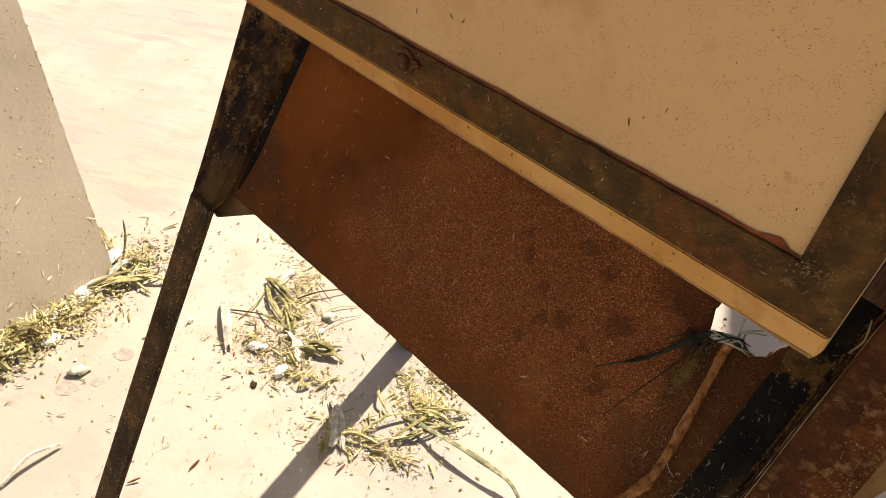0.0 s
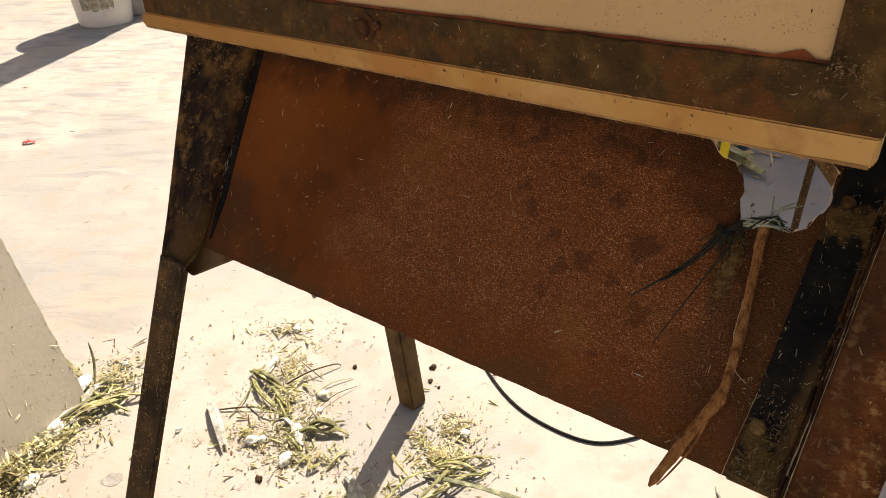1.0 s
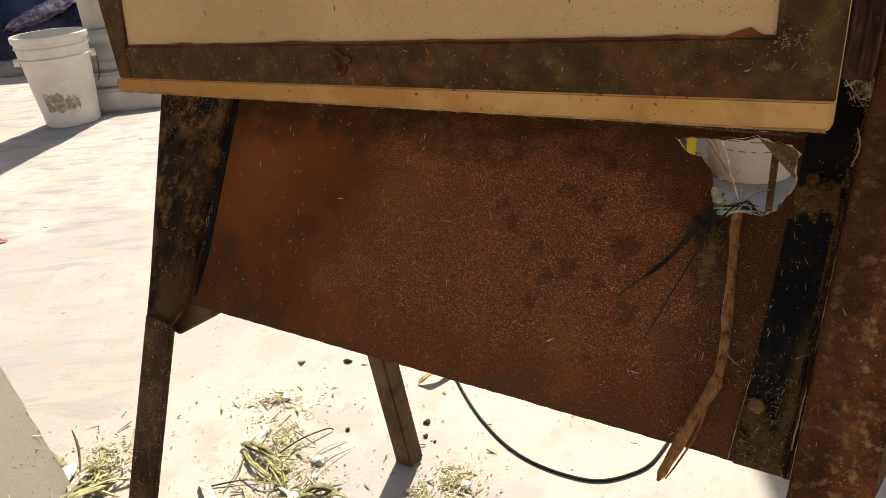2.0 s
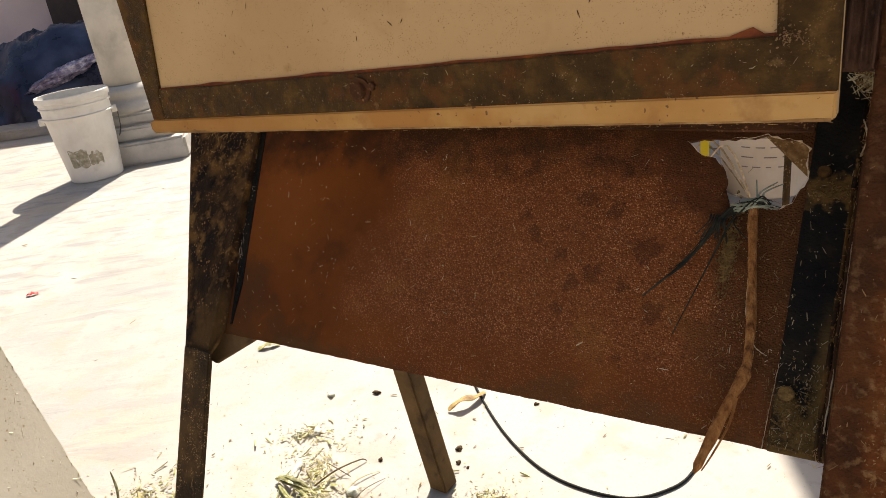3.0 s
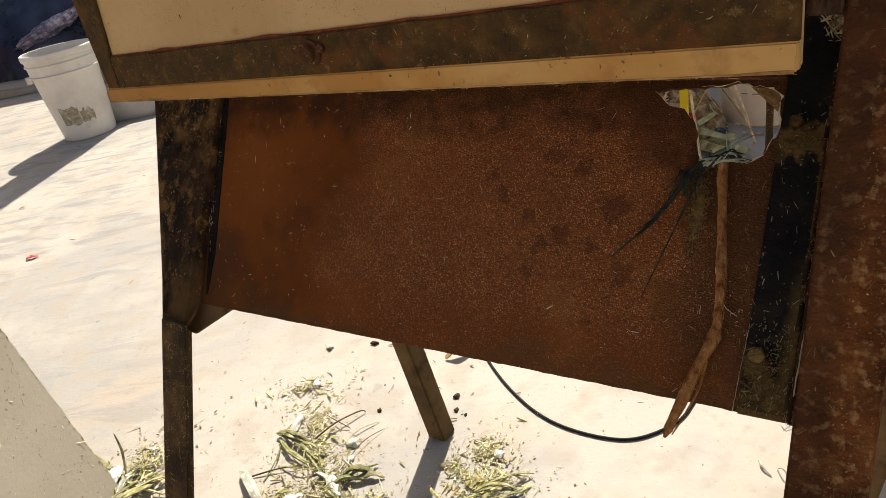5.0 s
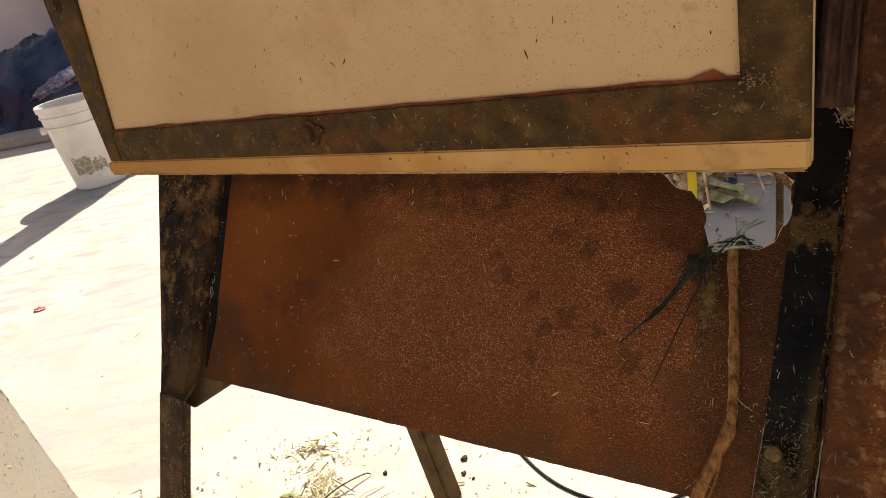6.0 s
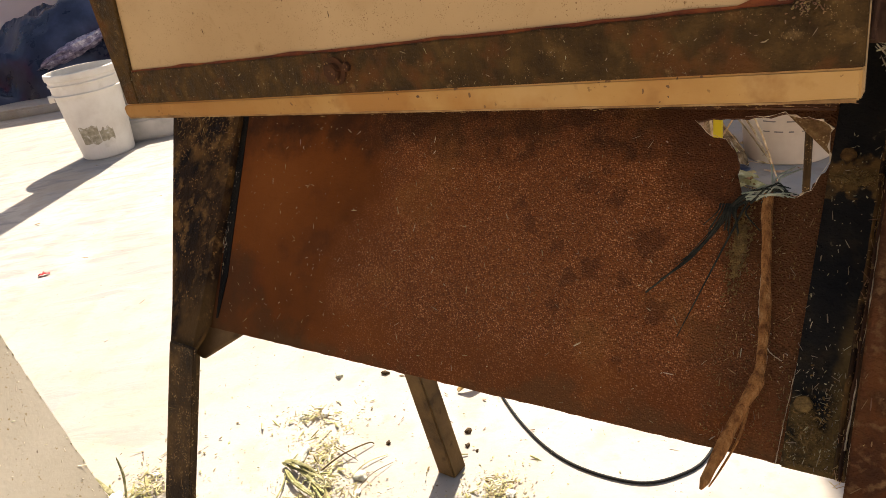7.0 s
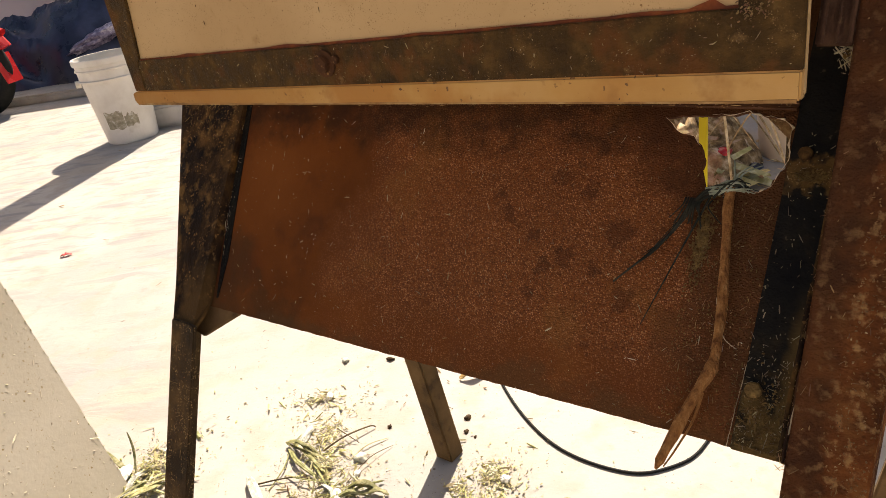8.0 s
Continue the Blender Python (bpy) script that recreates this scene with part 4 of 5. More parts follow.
# plate inside, seen through the hole, and the frayed pale edge
part("inner_plate", slab([Vector((u, 0.8, z)) for u, z in ((-0.222, 0.698), (-0.1545, 0.63), (-0.105, 0.58), (-0.04, 0.58), (-0.04, 0.698))], (0, 0.003, 0), 0.0006), M_FLAP, chopper, "speckled rusty plate inside")
rng = random.Random(9)
for a, b in ((9, 20), (0, 3)):
    pts = []
    for i in range(a, b):
        p, q = HOLE[i % len(HOLE)], HOLE[(i + 1) % len(HOLE)]
        for f in (0.0, 0.35, 0.7):
            pts.append(on_panel(p[0] + (q[0] - p[0]) * f + rng.uniform(-0.0007, 0.0007), p[1] + (q[1] - p[1]) * f + rng.uniform(-0.0007, 0.0007), 0.0006))
    part("frayed_edge", tube(pts, [rng.choice((0.0001, 0.00015, 0.0003, 0.0009)) for _ in pts], 5), M_FRAY, chopper, "pale frayed edge")
# iron crossbar under the cover
panel_plate("crossbar", [(-0.63, 0.205), (-0.105, 0.2085), (-0.105, 0.235), (-0.63, 0.23)], 0.008, 0.006, M_RUSTDARK)

# chaff stuck to the iron
rng = random.Random(31)


def on_plate(r):
    f, v = r.random(), r.uniform(0.0, 0.2)
    ul, ur = -0.664 - 0.39 * max(0, v), -0.612 - 0.018 * (v + 0.02) / 0.21
    return on_panel(ul + (ur - ul) * (0.05 + 0.9 * f), v, 0.0065 + max(0, 0.05 - v) * 0.08), VOUT, None


def on_gap(r):
    v = r.uniform(0.03, 0.195)
    return on_panel(-0.6035 - 0.115 * v - r.random() * 0.12 * v, v, 0.0024), VOUT, VUP


def on_strip(r):
    v = r.choice((r.uniform(0.005, 0.2), r.uniform(0.005, 0.06)))
    return on_panel(r.uniform(-0.104, -0.077), v, 0.0063), VOUT, VUP


def on_seal(r):
    return on_panel(r.uniform(-0.078, -0.071), r.uniform(0.0, 0.26), 0.0105), VOUT + Vector((0.3, 0, 0)), VUP


def on_sheet(r):
    return on_panel(r.uniform(-0.6, -0.106), r.uniform(-0.01, 0.19), 0.0003), VOUT, None


def near_stick(r):
    return on_panel(r.uniform(-0.152, -0.106), r.uniform(0.01, 0.15), 0.0003), VOUT, VUP


def on_leg(r):
    z = r.uniform(0.05, 0.455)
    return Vector((r.uniform(-0.634, -0.598) - 0.016 * z, leg_at(z) - 0.001, z)), (0, -1, 0.43), (0, 0.4, 1)


def on_right(r):
    z = r.uniform(0.35, 0.75)
    return Vector((r.uniform(-0.069, -0.032), leg_at(z) - 0.001, z)), (0, -1, 0.43), (0.3, 0.4, 1)


def on_right_crumbs(r):
    z = r.uniform(0.3, 0.75)
    return Vector((-0.032 - 0.02 * r.random() ** 1.6, leg_at(z) - 0.0005, z)), (0, -1, 0.43), None


def on_bar(r):
    u = r.uniform(-0.66, -0.085)
    return Vector((u, FACE - 0.0032, 0.69 + 0.035 * (u + 0.66) + r.uniform(0.001, 0.027))), (0, -1, 0), None


def on_cake(r):
    return on_panel(min(-0.079, r.gauss(-0.09, 0.008)), max(0.006, r.gauss(0.022, 0.011)), 0.0062), VOUT, None


def on_upper_cake(r):
    return on_panel(min(-0.079, r.gauss(-0.09, 0.006)), r.gauss(0.168, 0.0024), 0.0062), VOUT, (1, 0, 0)


def on_moss(r):
    return on_panel(r.gauss(-0.1465, 0.0025), r.gauss(0.125, 0.013), 0.0005), VOUT, VUP


def on_weld(r):
    return Vector((r.gauss(-0.105, 0.0045), FACE - 0.0034, r.gauss(0.7405, 0.0028))), (0, -1, 0), None


def on_knot(r):
    return on_panel(r.gauss(-0.0745, 0.005), r.gauss(0.24, 0.005), 0.014 + abs(r.gauss(0, 0.004))), VOUT + Vector((0.2, 0, 0.4)), None


for name, n, fn, size, flat, wide, mt in (("plate_chaff", 620, on_plate, 0.004, 0.35, 0.5, M_CHAFFDARK), ("gap_chaff", 90, on_gap, 0.0022, 0.3, 0.6, M_SHEETBITS), ("plate_crumbs", 900, on_plate, 0.0022, 0.4, 2.0, M_OCHRE), ("strip_chaff", 300, on_strip, 0.0019, 0.3, 0.4, M_SHEETBITS), ("seal_chaff", 420, on_seal, 0.0032, 0.4, 0.4, M_CHAFFDARK),
                                          ("panel_chaff", 540, on_sheet, 0.0023, 0.25, 0.5, M_SHEETBITS), ("stick_chaff", 300, near_stick, 0.0021, 0.3, 0.5, M_CHAFFDARK), ("stick_crumbs", 500, near_stick, 0.0014, 0.4, 2.0, M_OCHRE), ("leg_chaff", 110, on_leg, 0.0032, 0.3, 0.6, M_CHAFFDARK),
                                          ("leg_chaff", 160, on_right, 0.0024, 0.3, 0.5, M_CHAFFDARK), ("leg_crumbs", 1300, on_right_crumbs, 0.0016, 0.4, 2.0, M_FLAP), ("bar_chaff", 190, on_bar, 0.0015, 0.3, 0.7, M_SHEETBITS), ("chaff_tuft", 420, on_knot, 0.0065, 0.3, 0.3, M_SHEETBITS), ("tuft_crumbs", 260, on_knot, 0.0028, 0.5, 2.0, M_OCHRE),
                                          ("caked_chaff", 750, on_cake, 0.0018, 0.5, 2.0, M_OCHRE), ("caked_chaff", 300, on_upper_cake, 0.0018, 0.5, 2.0, M_OCHRE), ("caked_chaff", 900, on_moss, 0.0022, 0.5, 2.0, M_OCHRE), ("weld_chaff", 90, on_weld, 0.0016, 0.4, 2.0, M_WELD)):
    stuff(name, slivers(rng, n, fn, size, flat=flat, lift=0.0012, wide=wide), mt, "dry chaff bits stuck to the machine", "chaff", MACHINE)


def fibre(points, r):
    n = 40
    wig = random.Random(int(abs(points[0][0]) * 1e5))
    pts = [on_panel(*p) for p in points]
    solo("fibre", tube([p + Vector((wig.uniform(-0.0002, 0.0002), 0, wig.uniform(-0.0002, 0.0002))) for p in smooth_path(pts, n)], [r * wig.uniform(0.6, 1.2) for _ in range(n)], 5), M_FIBRE, "thin dry fibre caught along the iron edge", "fibre", MACHINE, group="fibres on the machine")


fibre([(-0.0703, 0.0, 0.0115), (-0.0706, 0.09, 0.0115), (-0.0698, 0.17, 0.0125), (-0.0712, 0.25, 0.0125)], 0.0007)
fibre([(-0.1075, 0.002, 0.0012), (-0.1065, 0.03, 0.0012), (-0.1045, 0.06, 0.002), (-0.1, 0.085, 0.0065)], 0.00028)
fibre([(-0.0712, 0.0, 0.0145), (-0.0716, 0.09, 0.0148), (-0.0722, 0.18, 0.0148), (-0.0722, 0.26, 0.0145)], 0.0006)
fibre([(-0.0742, 0.02, 0.0132), (-0.0735, 0.08, 0.0112), (-0.0745, 0.14, 0.0112)], 0.0005)
fibre([(-0.0775, 0.19, 0.0108), (-0.0745, 0.2, 0.0125), (-0.0752, 0.207, 0.0125), (-0.078, 0.215, 0.0115)], 0.0005)
fibre([(-0.131, 0.115, 0.005), (-0.129, 0.085, 0.003), (-0.122, 0.066, 0.002), (-0.113, 0.06, 0.001)], 0.0004)


def on_cream(r):
    u = r.uniform(-0.64, -0.12)
    return Vector((u, FACE - 0.0003, 0.742 + 0.04 * (u + 0.64) + 0.16 * r.random() ** 1.6)), (0, -1, 0), (0, 0, -1)


def under_lip(r):
    u = -0.6 + 0.515 * r.random() ** 0.6
    return Vector((u, FACE - 0.002 + r.uniform(0, 0.01), 0.6745 + 0.0368 * (u + 0.676) + r.uniform(-0.0015, 0.001))), (0, -0.5, -1), (1, 0, 0)


stuff("cream_specks", slivers(rng, 150, on_cream, 0.0018, flat=0.3, lift=0.0004), M_RUSTDARK, "tiny dark splinters stuck to the cream panel", "chaff", MACHINE)
stuff("lip_fuzz", slivers(rng, 260, under_lip, 0.003, flat=0.3, lift=0.001, wide=0.6), M_CHAFFDARK, "dry fibres clinging under the cream lip", "chaff", MACHINE)

# ---- stick, twine, strap, cable ----
sp = [on_panel(u, v, o) for u, v, o in ((-0.1352, 0.158, 0.005), (-0.132, 0.134, 0.006), (-0.1268, 0.098, 0.006), (-0.1235, 0.07, 0.007), (-0.1228, 0.0475, 0.008), (-0.1272, 0.033, 0.009), (-0.134, 0.009, 0.01), (-0.1432, -0.0225, 0.009))]
path = smooth_path(sp, 30)
rng = random.Random(5)
solo("stick", tube([p + Vector((rng.uniform(-0.0002, 0.0002), rng.uniform(-0.0002, 0.0002), 0)) for p in path], [0.0031 + 0.0003 * math.sin(i * 0.8) + (0.0009 if 16 < i < 20 else 0) - (0.0018 if i == 29 else 0) + (0.0005 if 19 < i < 27 else 0) + 0.0002 * math.sin(i * 2.3) for i in range(30)], 9, flat=0.8), M_WOOD, "peeled bent brown stick tied to the rusted panel", "stick", MACHINE)
solo("splinter", tube(smooth_path([on_panel(-0.1255, 0.03, 0.0075), on_panel(-0.1275, 0.012, 0.0075), on_panel(-0.134, -0.008, 0.008), on_panel(-0.139, -0.02, 0.008)], 14), [0.0011 - 0.00005 * i for i in range(14)], 6), M_WOOD, "thin splinter peeling from the bent stick", "splinter", MACHINE)
twine = thing("twine", MACHINE @ Matrix.Translation(on_panel(-0.135, 0.158, 0.005)), "dark frayed twine knotted at the panel's hole", "twine")
inv = -on_panel(-0.135, 0.158, 0.005)


def strand(points, r, material, label=""):
    return part("strand", tube([p + inv for p in smooth_path(points, 16)], [r * (1 - 0.6 * i / 15) for i in range(16)], 6), material, twine, label, True)


rng = random.Random(12)
P = on_panel
strand([P(-0.13, 0.160, 0.006), P(-0.15, 0.152, 0.006), P(-0.17, 0.118, 0.004), P(-0.198, 0.086, 0.003)], 0.0014, M_TWINE, "dark tail")
strand([P(-0.134, 0.157, 0.005), P(-0.152, 0.148, 0.006), P(-0.172, 0.113, 0.005), P(-0.19, 0.096, 0.003)], 0.001, M_TWINE)
for i in range(5):
    e = rng.uniform(0.1, 0.12)
    strand([P(-0.136, 0.156 + rng.uniform(-0.003, 0.003), 0.005), P(-0.153 + rng.uniform(-0.003, 0.003), 0.146, 0.006), P(-0.166, 0.126 + rng.uniform(-0.004, 0.004), 0.004), P(-0.287 + e + rng.uniform(-0.002, 0.002), e, 0.003)], 0.0005, M_TWINE)
strand([P(-0.145, 0.152, 0.005), P(-0.156, 0.118, 0.004), P(-0.165, 0.09, 0.003), P(-0.174, 0.062, 0.002)], 0.0008, M_TWINE)
for i in range(16):
    a = rng.uniform(-0.15, -0.136)
    b = rng.uniform(-0.127, -0.118)
    strand([P(a, 0.152 + rng.uniform(-0.003, 0.004), 0.006), P((a + b) / 2, 0.157 + rng.uniform(-0.003, 0.005), 0.007 + rng.uniform(0, 0.003)), P(b, 0.158 + rng.uniform(-0.003, 0.003), 0.003)], 0.0008, M_BLUETWINE if i % 3 else M_TWINE, "pale blue-green fibre" if i % 3 else "")
for i in range(3):
    a = rng.uniform(-0.134, -0.122)
    strand([P(a, 0.157, 0.004), P(a + rng.uniform(-0.006, 0.004), 0.166, 0.002), P(a + rng.uniform(-0.009, 0.009), 0.17 + rng.uniform(0, 0.007), 0.004)], 0.001, M_BLUETWINE, "pale blue-green fibre")
tuft = P(-0.153, 0.148, 0.004)
for i in range(18):
    q = Vector((rng.gauss(0, 0.004), 0, 0))
    strand([tuft + q, tuft + q + VOUT * 0.004 - VUP * 0.006, tuft + q * 2 - VUP * rng.uniform(0.008, 0.02)], 0.0007, M_TWINE)
solo("yellow_strap", slab([(-0.2285, 0.876, 0.5), (-0.2205, 0.876, 0.5), (-0.2205, 0.876, 0.78), (-0.2285, 0.876, 0.78)], (0, 0.0025, 0), 0.0008), M_YELLOW, "narrow bright yellow plastic strap hanging behind the panel", "strap", MACHINE)
cable = smooth_path([(0.036, 1.75, 0.0025), (0.073, 1.52, 0.0025), (0.1, 1.345, 0.0025), (0.141, 1.197, 0.0025), (0.199, 1.093, 0.0025), (0.288, 1.031, 0.0025), (0.36, 1.035, 0.0025), (0.412, 1.07, 0.0025), (0.47, 1.16, 0.0025), (0.52, 1.35, 0.0025), (0.6, 1.7, 0.0025)], 80)
solo("cable", tube(cable, 0.0024, 8), M_RUBBER, "black rubber cable looped on the concrete", "cable", smooth=True)

# ---- chopped stalks on the ground ----
def pile(name, n, centre, spread, turn, size, height, seed, material=None, wide=1.0):
    rng = random.Random(seed)
    c, s = math.cos(radians(turn)), math.sin(radians(turn))

    def place(r):
        q = 1.25 * r.random() ** 0.6
        x, y = r.gauss(0, spread[0]) * q, r.gauss(0, spread[1]) * q
        x += 0.35 * spread[0] * noise.noise((seed, y * 30, 0.5)) * 2
        k = math.exp(-(x / spread[0]) ** 2 - (y / spread[1]) ** 2)
        return (centre[0] + c * x - s * y, centre[1] + s * x + c * y, 0.0006 + r.random() * height * k), (r.gauss(0, 0.25), r.gauss(0, 0.25), 1), None
    return stuff(name, slivers(rng, n, place, size, flat=0.4, lift=0.003, wide=wide), material or M_CHAFF, "chopped straw and leaf bits scattered on the concrete", "chaff")


for centre, spread, turn, chips, crumbs, leaves, seed in (
        ((-0.225, 1.3), (0.05, 0.022), 0, 150, 120, 6, 1), ((-0.205, 1.2), (0.026, 0.045), 12, 330, 260, 14, 2), ((-0.19, 1.12), (0.03, 0.045), 20, 430, 300, 26, 3), ((-0.235, 1.03), (0.025, 0.022), 0, 130, 170, 5, 4),
        ((-0.165, 1.03), (0.036, 0.028), 0, 430, 330, 24, 5), ((-0.13, 0.985), (0.05, 0.02), 0, 240, 200, 8, 6), ((0.09, 1.05), (0.025, 0.03), 0, 190, 260, 4, 7), ((0.085, 0.985), (0.034, 0.026), -25, 420, 330, 18, 8),
        ((0.035, 1.03), (0.012, 0.024), 20, 90, 60, 4, 9), ((-0.02, 0.9), (0.05, 0.03), 10, 380, 260, 18, 10), ((0.06, 0.88), (0.04, 0.02), 0, 150, 130, 6, 11)):
    pile("straw_pile", chips, centre, spread, turn, 0.0085, 0.01, seed)
    pile("straw_crumbs", crumbs, centre, (spread[0] * 1.2, spread[1] * 1.2), turn, 0.0055, 0.006, seed + 30, wide=2.0)
    pile("shredded_leaf", leaves, centre, spread, turn, 0.014, 0.014, seed + 60, M_GREEN)
pile("straw_pile", 2300, (-0.575, 0.915), (0.03, 0.13), -19, 0.01, 0.045, 5)
pile("straw_crumbs", 1700, (-0.57, 0.92), (0.032, 0.13), -19, 0.008, 0.04, 34, wide=2.0)
pile("shredded_leaf", 130, (-0.565, 0.93), (0.03, 0.12), -19, 0.018, 0.035, 23, M_GREEN)
pile("straw_pile", 420, (-0.5, 1.15), (0.045, 0.05), 0, 0.009, 0.02, 6)
pile("straw_crumbs", 340, (-0.49, 1.17), (0.05, 0.06), 0, 0.007, 0.012, 35, wide=2.0)
pile("straw_crumbs", 90, (0.47, 1.2), (0.05, 0.05), 0, 0.006, 0.002, 7, wide=2.0)
pile("loose_chaff", 1000, (-0.15, 1.02), (0.33, 0.33), 0, 0.0036, 0.001, 8, M_CHAFFDARK)
pile("loose_crumbs", 520, (-0.15, 1.05), (0.33, 0.33), 0, 0.0045, 0.001, 36, M_CHAFF, 2.0)
pile("loose_chaff", 260, (-0.35, 0.85), (0.2, 0.2), 0, 0.007, 0.001, 10, M_CHAFFDARK)
pile("loose_chaff", 220, (-0.5, 2.2), (0.9, 0.8), 0, 0.008, 0.001, 9, M_CHAFFDARK)
rng = random.Random(77)


def stalk(points, r, material, label, flat=0.7, name="stalk", category="stalk"):
    """A split piece of stalk: an open ribbed trough with ragged, tapering ends."""
    n, k = 12, 8
    rg = random.Random(int(abs(points[0][0] * 7919 + points[0][1] * 104729) * 100))
    roll, wrap = rg.uniform(-1.2, 1.2), rg.uniform(0.55, 0.85) * math.pi
    path = smooth_path(points, n)
    bm = bmesh.new()
    rows = []
    for i, p in enumerate(path):
        d = (path[min(i + 1, n - 1)] - path[max(i - 1, 0)]).normalized()
        a = d.cross(Vector((0, 0, 1))).normalized()
        b = a.cross(d)
        f = i / (n - 1)
        rr = r * (0.6 + 0.4 * math.sin(math.pi * min(1, 0.15 + 0.8 * f)))
        row = []
        for q in range(k + 1):
            ang = roll + math.pi / 2 + wrap * (2 * q / k - 1)
            rib = 1 + (0.16 if q % 2 else -0.06)
            end = (rg.uniform(-0.25, 1.0) * r * 2.2 if i in (0, n - 1) else 0) * (-1 if i == 0 else 1)
            row.append(bm.verts.new(p + a * (rr * rib * math.cos(ang)) + b * (rr * flat * rib * math.sin(ang)) + d * end))
        rows.append(row)
    for A, B in zip(rows, rows[1:]):
        for q in range(k):
            bm.faces.new((A[q], A[q + 1], B[q + 1], B[q]))
    low = min(v.co.z for v in bm.verts)
    for v in bm.verts:
        v.co.z += 0.0006 - min(low, 0.0006)
    ob = solo(name, bm, material, label, category, group="chopped stalks on the yard" if name == "stalk" else "", smooth=False)
    so = ob.modifiers.new("thick", "SOLIDIFY")
    so.thickness = 0.0007
    return ob


def run(x, y, a, ln, r, material, label, lift=0.008, bend=0.15, name="stalk", category="stalk"):
    a = radians(a)
    d, e = Vector((math.cos(a), math.sin(a), 0)), Vector((-math.sin(a), math.cos(a), 0))
    o = Vector((x, y, r * 0.6))
    r *= 0.48
    stalk([o - d * ln / 2, o + e * bend * ln + Vector((0, 0, lift)), o + d * ln / 2 + Vector((0, 0, lift * 0.2))], r, material, label, name=name, category=category)


GREEN = "green chopped maize stalk lying on the concrete"
PALE = "pale dry chopped stalk lying on the concrete"
for x, y, a, ln, r, green in ((-0.235, 1.13, -52, 0.085, 0.008, 1), (-0.2, 1.1, -60, 0.1, 0.005, 1), (-0.215, 1.09, -20, 0.09, 0.003, 1), (-0.14, 1.035, 8, 0.05, 0.009, 1), (-0.175, 1.045, -65, 0.05, 0.009, 0), (-0.235, 1.19, 75, 0.05, 0.006, 0),
                              (-0.12, 1.055, 20, 0.06, 0.005, 1), (-0.12, 1.15, 35, 0.07, 0.002, 1), (-0.27, 1.12, 80, 0.09, 0.0025, 1), (-0.09, 0.985, 55, 0.04, 0.005, 1), (-0.05, 0.915, -62, 0.08, 0.011, 0), (-0.02, 0.885, 12, 0.09, 0.006, 1),
                              (0.03, 0.935, 38, 0.11, 0.006, 1), (0.045, 0.925, 30, 0.1, 0.004, 1), (0.09, 0.962, 4, 0.09, 0.004, 1), (0.115, 0.985, 10, 0.04, 0.005, 1), (0.005, 0.98, -60, 0.05, 0.005, 1), (-0.06, 0.885, -80, 0.06, 0.008, 1),
                              (-0.5, 1.12, -35, 0.13, 0.006, 1), (-0.47, 1.1, 20, 0.12, 0.007, 1), (-0.535, 1.06, 80, 0.07, 0.01, 0), (-0.54, 1.0, 60, 0.09, 0.008, 1), (-0.515, 1.12, 75, 0.07, 0.011, 0), (-0.56, 0.93, 30, 0.11, 0.006, 1),
                              (-0.58, 0.87, 70, 0.09, 0.005, 1), (-0.53, 1.16, 100, 0.06, 0.004, 1), (-0.6, 0.82, 15, 0.1, 0.006, 1), (-0.43, 0.73, 65, 0.08, 0.007, 0), (-0.25, 0.7, 40, 0.1, 0.004, 1), (-0.1, 0.72, 60, 0.08, 0.008, 1), (0.468, 0.93, -85, 0.028, 0.0022, 0), (0.486, 0.913, -70, 0.02, 0.002, 0)):
    dry = green and rng.random() < 0.5
    run(x, y, a, ln, r, M_DRYSTALK if dry else M_GREEN if green else M_HUSK, "yellowed chopped maize stalk lying on the concrete" if dry else GREEN if green else PALE, lift=rng.uniform(0.003, 0.012), bend=rng.uniform(-0.15, 0.15))


def curled_husk(x, y, a, ln, w):
    """A tight wrap of ribbed husk leaves, open and ragged at one end."""
    bm = bmesh.new()
    rng = random.Random(int(ln * 1000))
    n, k = 16, 26
    rows = []
    for i in range(n + 1):
        f = i / n
        ww = w * (math.sin(math.pi * min(1, 0.1 + 0.62 * f)) ** 0.8)
        rows.append([bm.verts.new((ln * (f - 0.5) + (rng.uniform(-0.006, 0.006) if i == n else 0), ww * (1 + 0.22 * math.cos(6.5 * b + 2 * f)) * math.cos(b), ww * 0.75 * (1 + 0.22 * math.cos(6.5 * b + 2 * f)) * math.sin(b) + w * 0.8)) for b in [2 * math.pi * j / k for j in range(k)]])
    for A, B in zip(rows, rows[1:]):
        for j in range(k):
            bm.faces.new((A[j], A[(j + 1) % k], B[(j + 1) % k], B[j]))
    bm.faces.new(rows[0][::-1])
    ob = solo("husk", bm, M_HUSK, "curled dry grey-white maize husk on the concrete", "husk", pose(x, y, 0, 0, 0, a), group="husks on the yard", smooth=True)
    so = ob.modifiers.new("thick", "SOLIDIFY")
    so.thickness = 0.0008
    return ob


stalk([(-0.312, 1.092, 0.01), (-0.29, 1.052, 0.014), (-0.268, 1.008, 0.006)], 0.0075, M_HUSK, "split dry grey-white maize husk on the concrete", name="husk", category="husk")
curled_husk(-0.05, 0.9, 100, 0.06, 0.011)


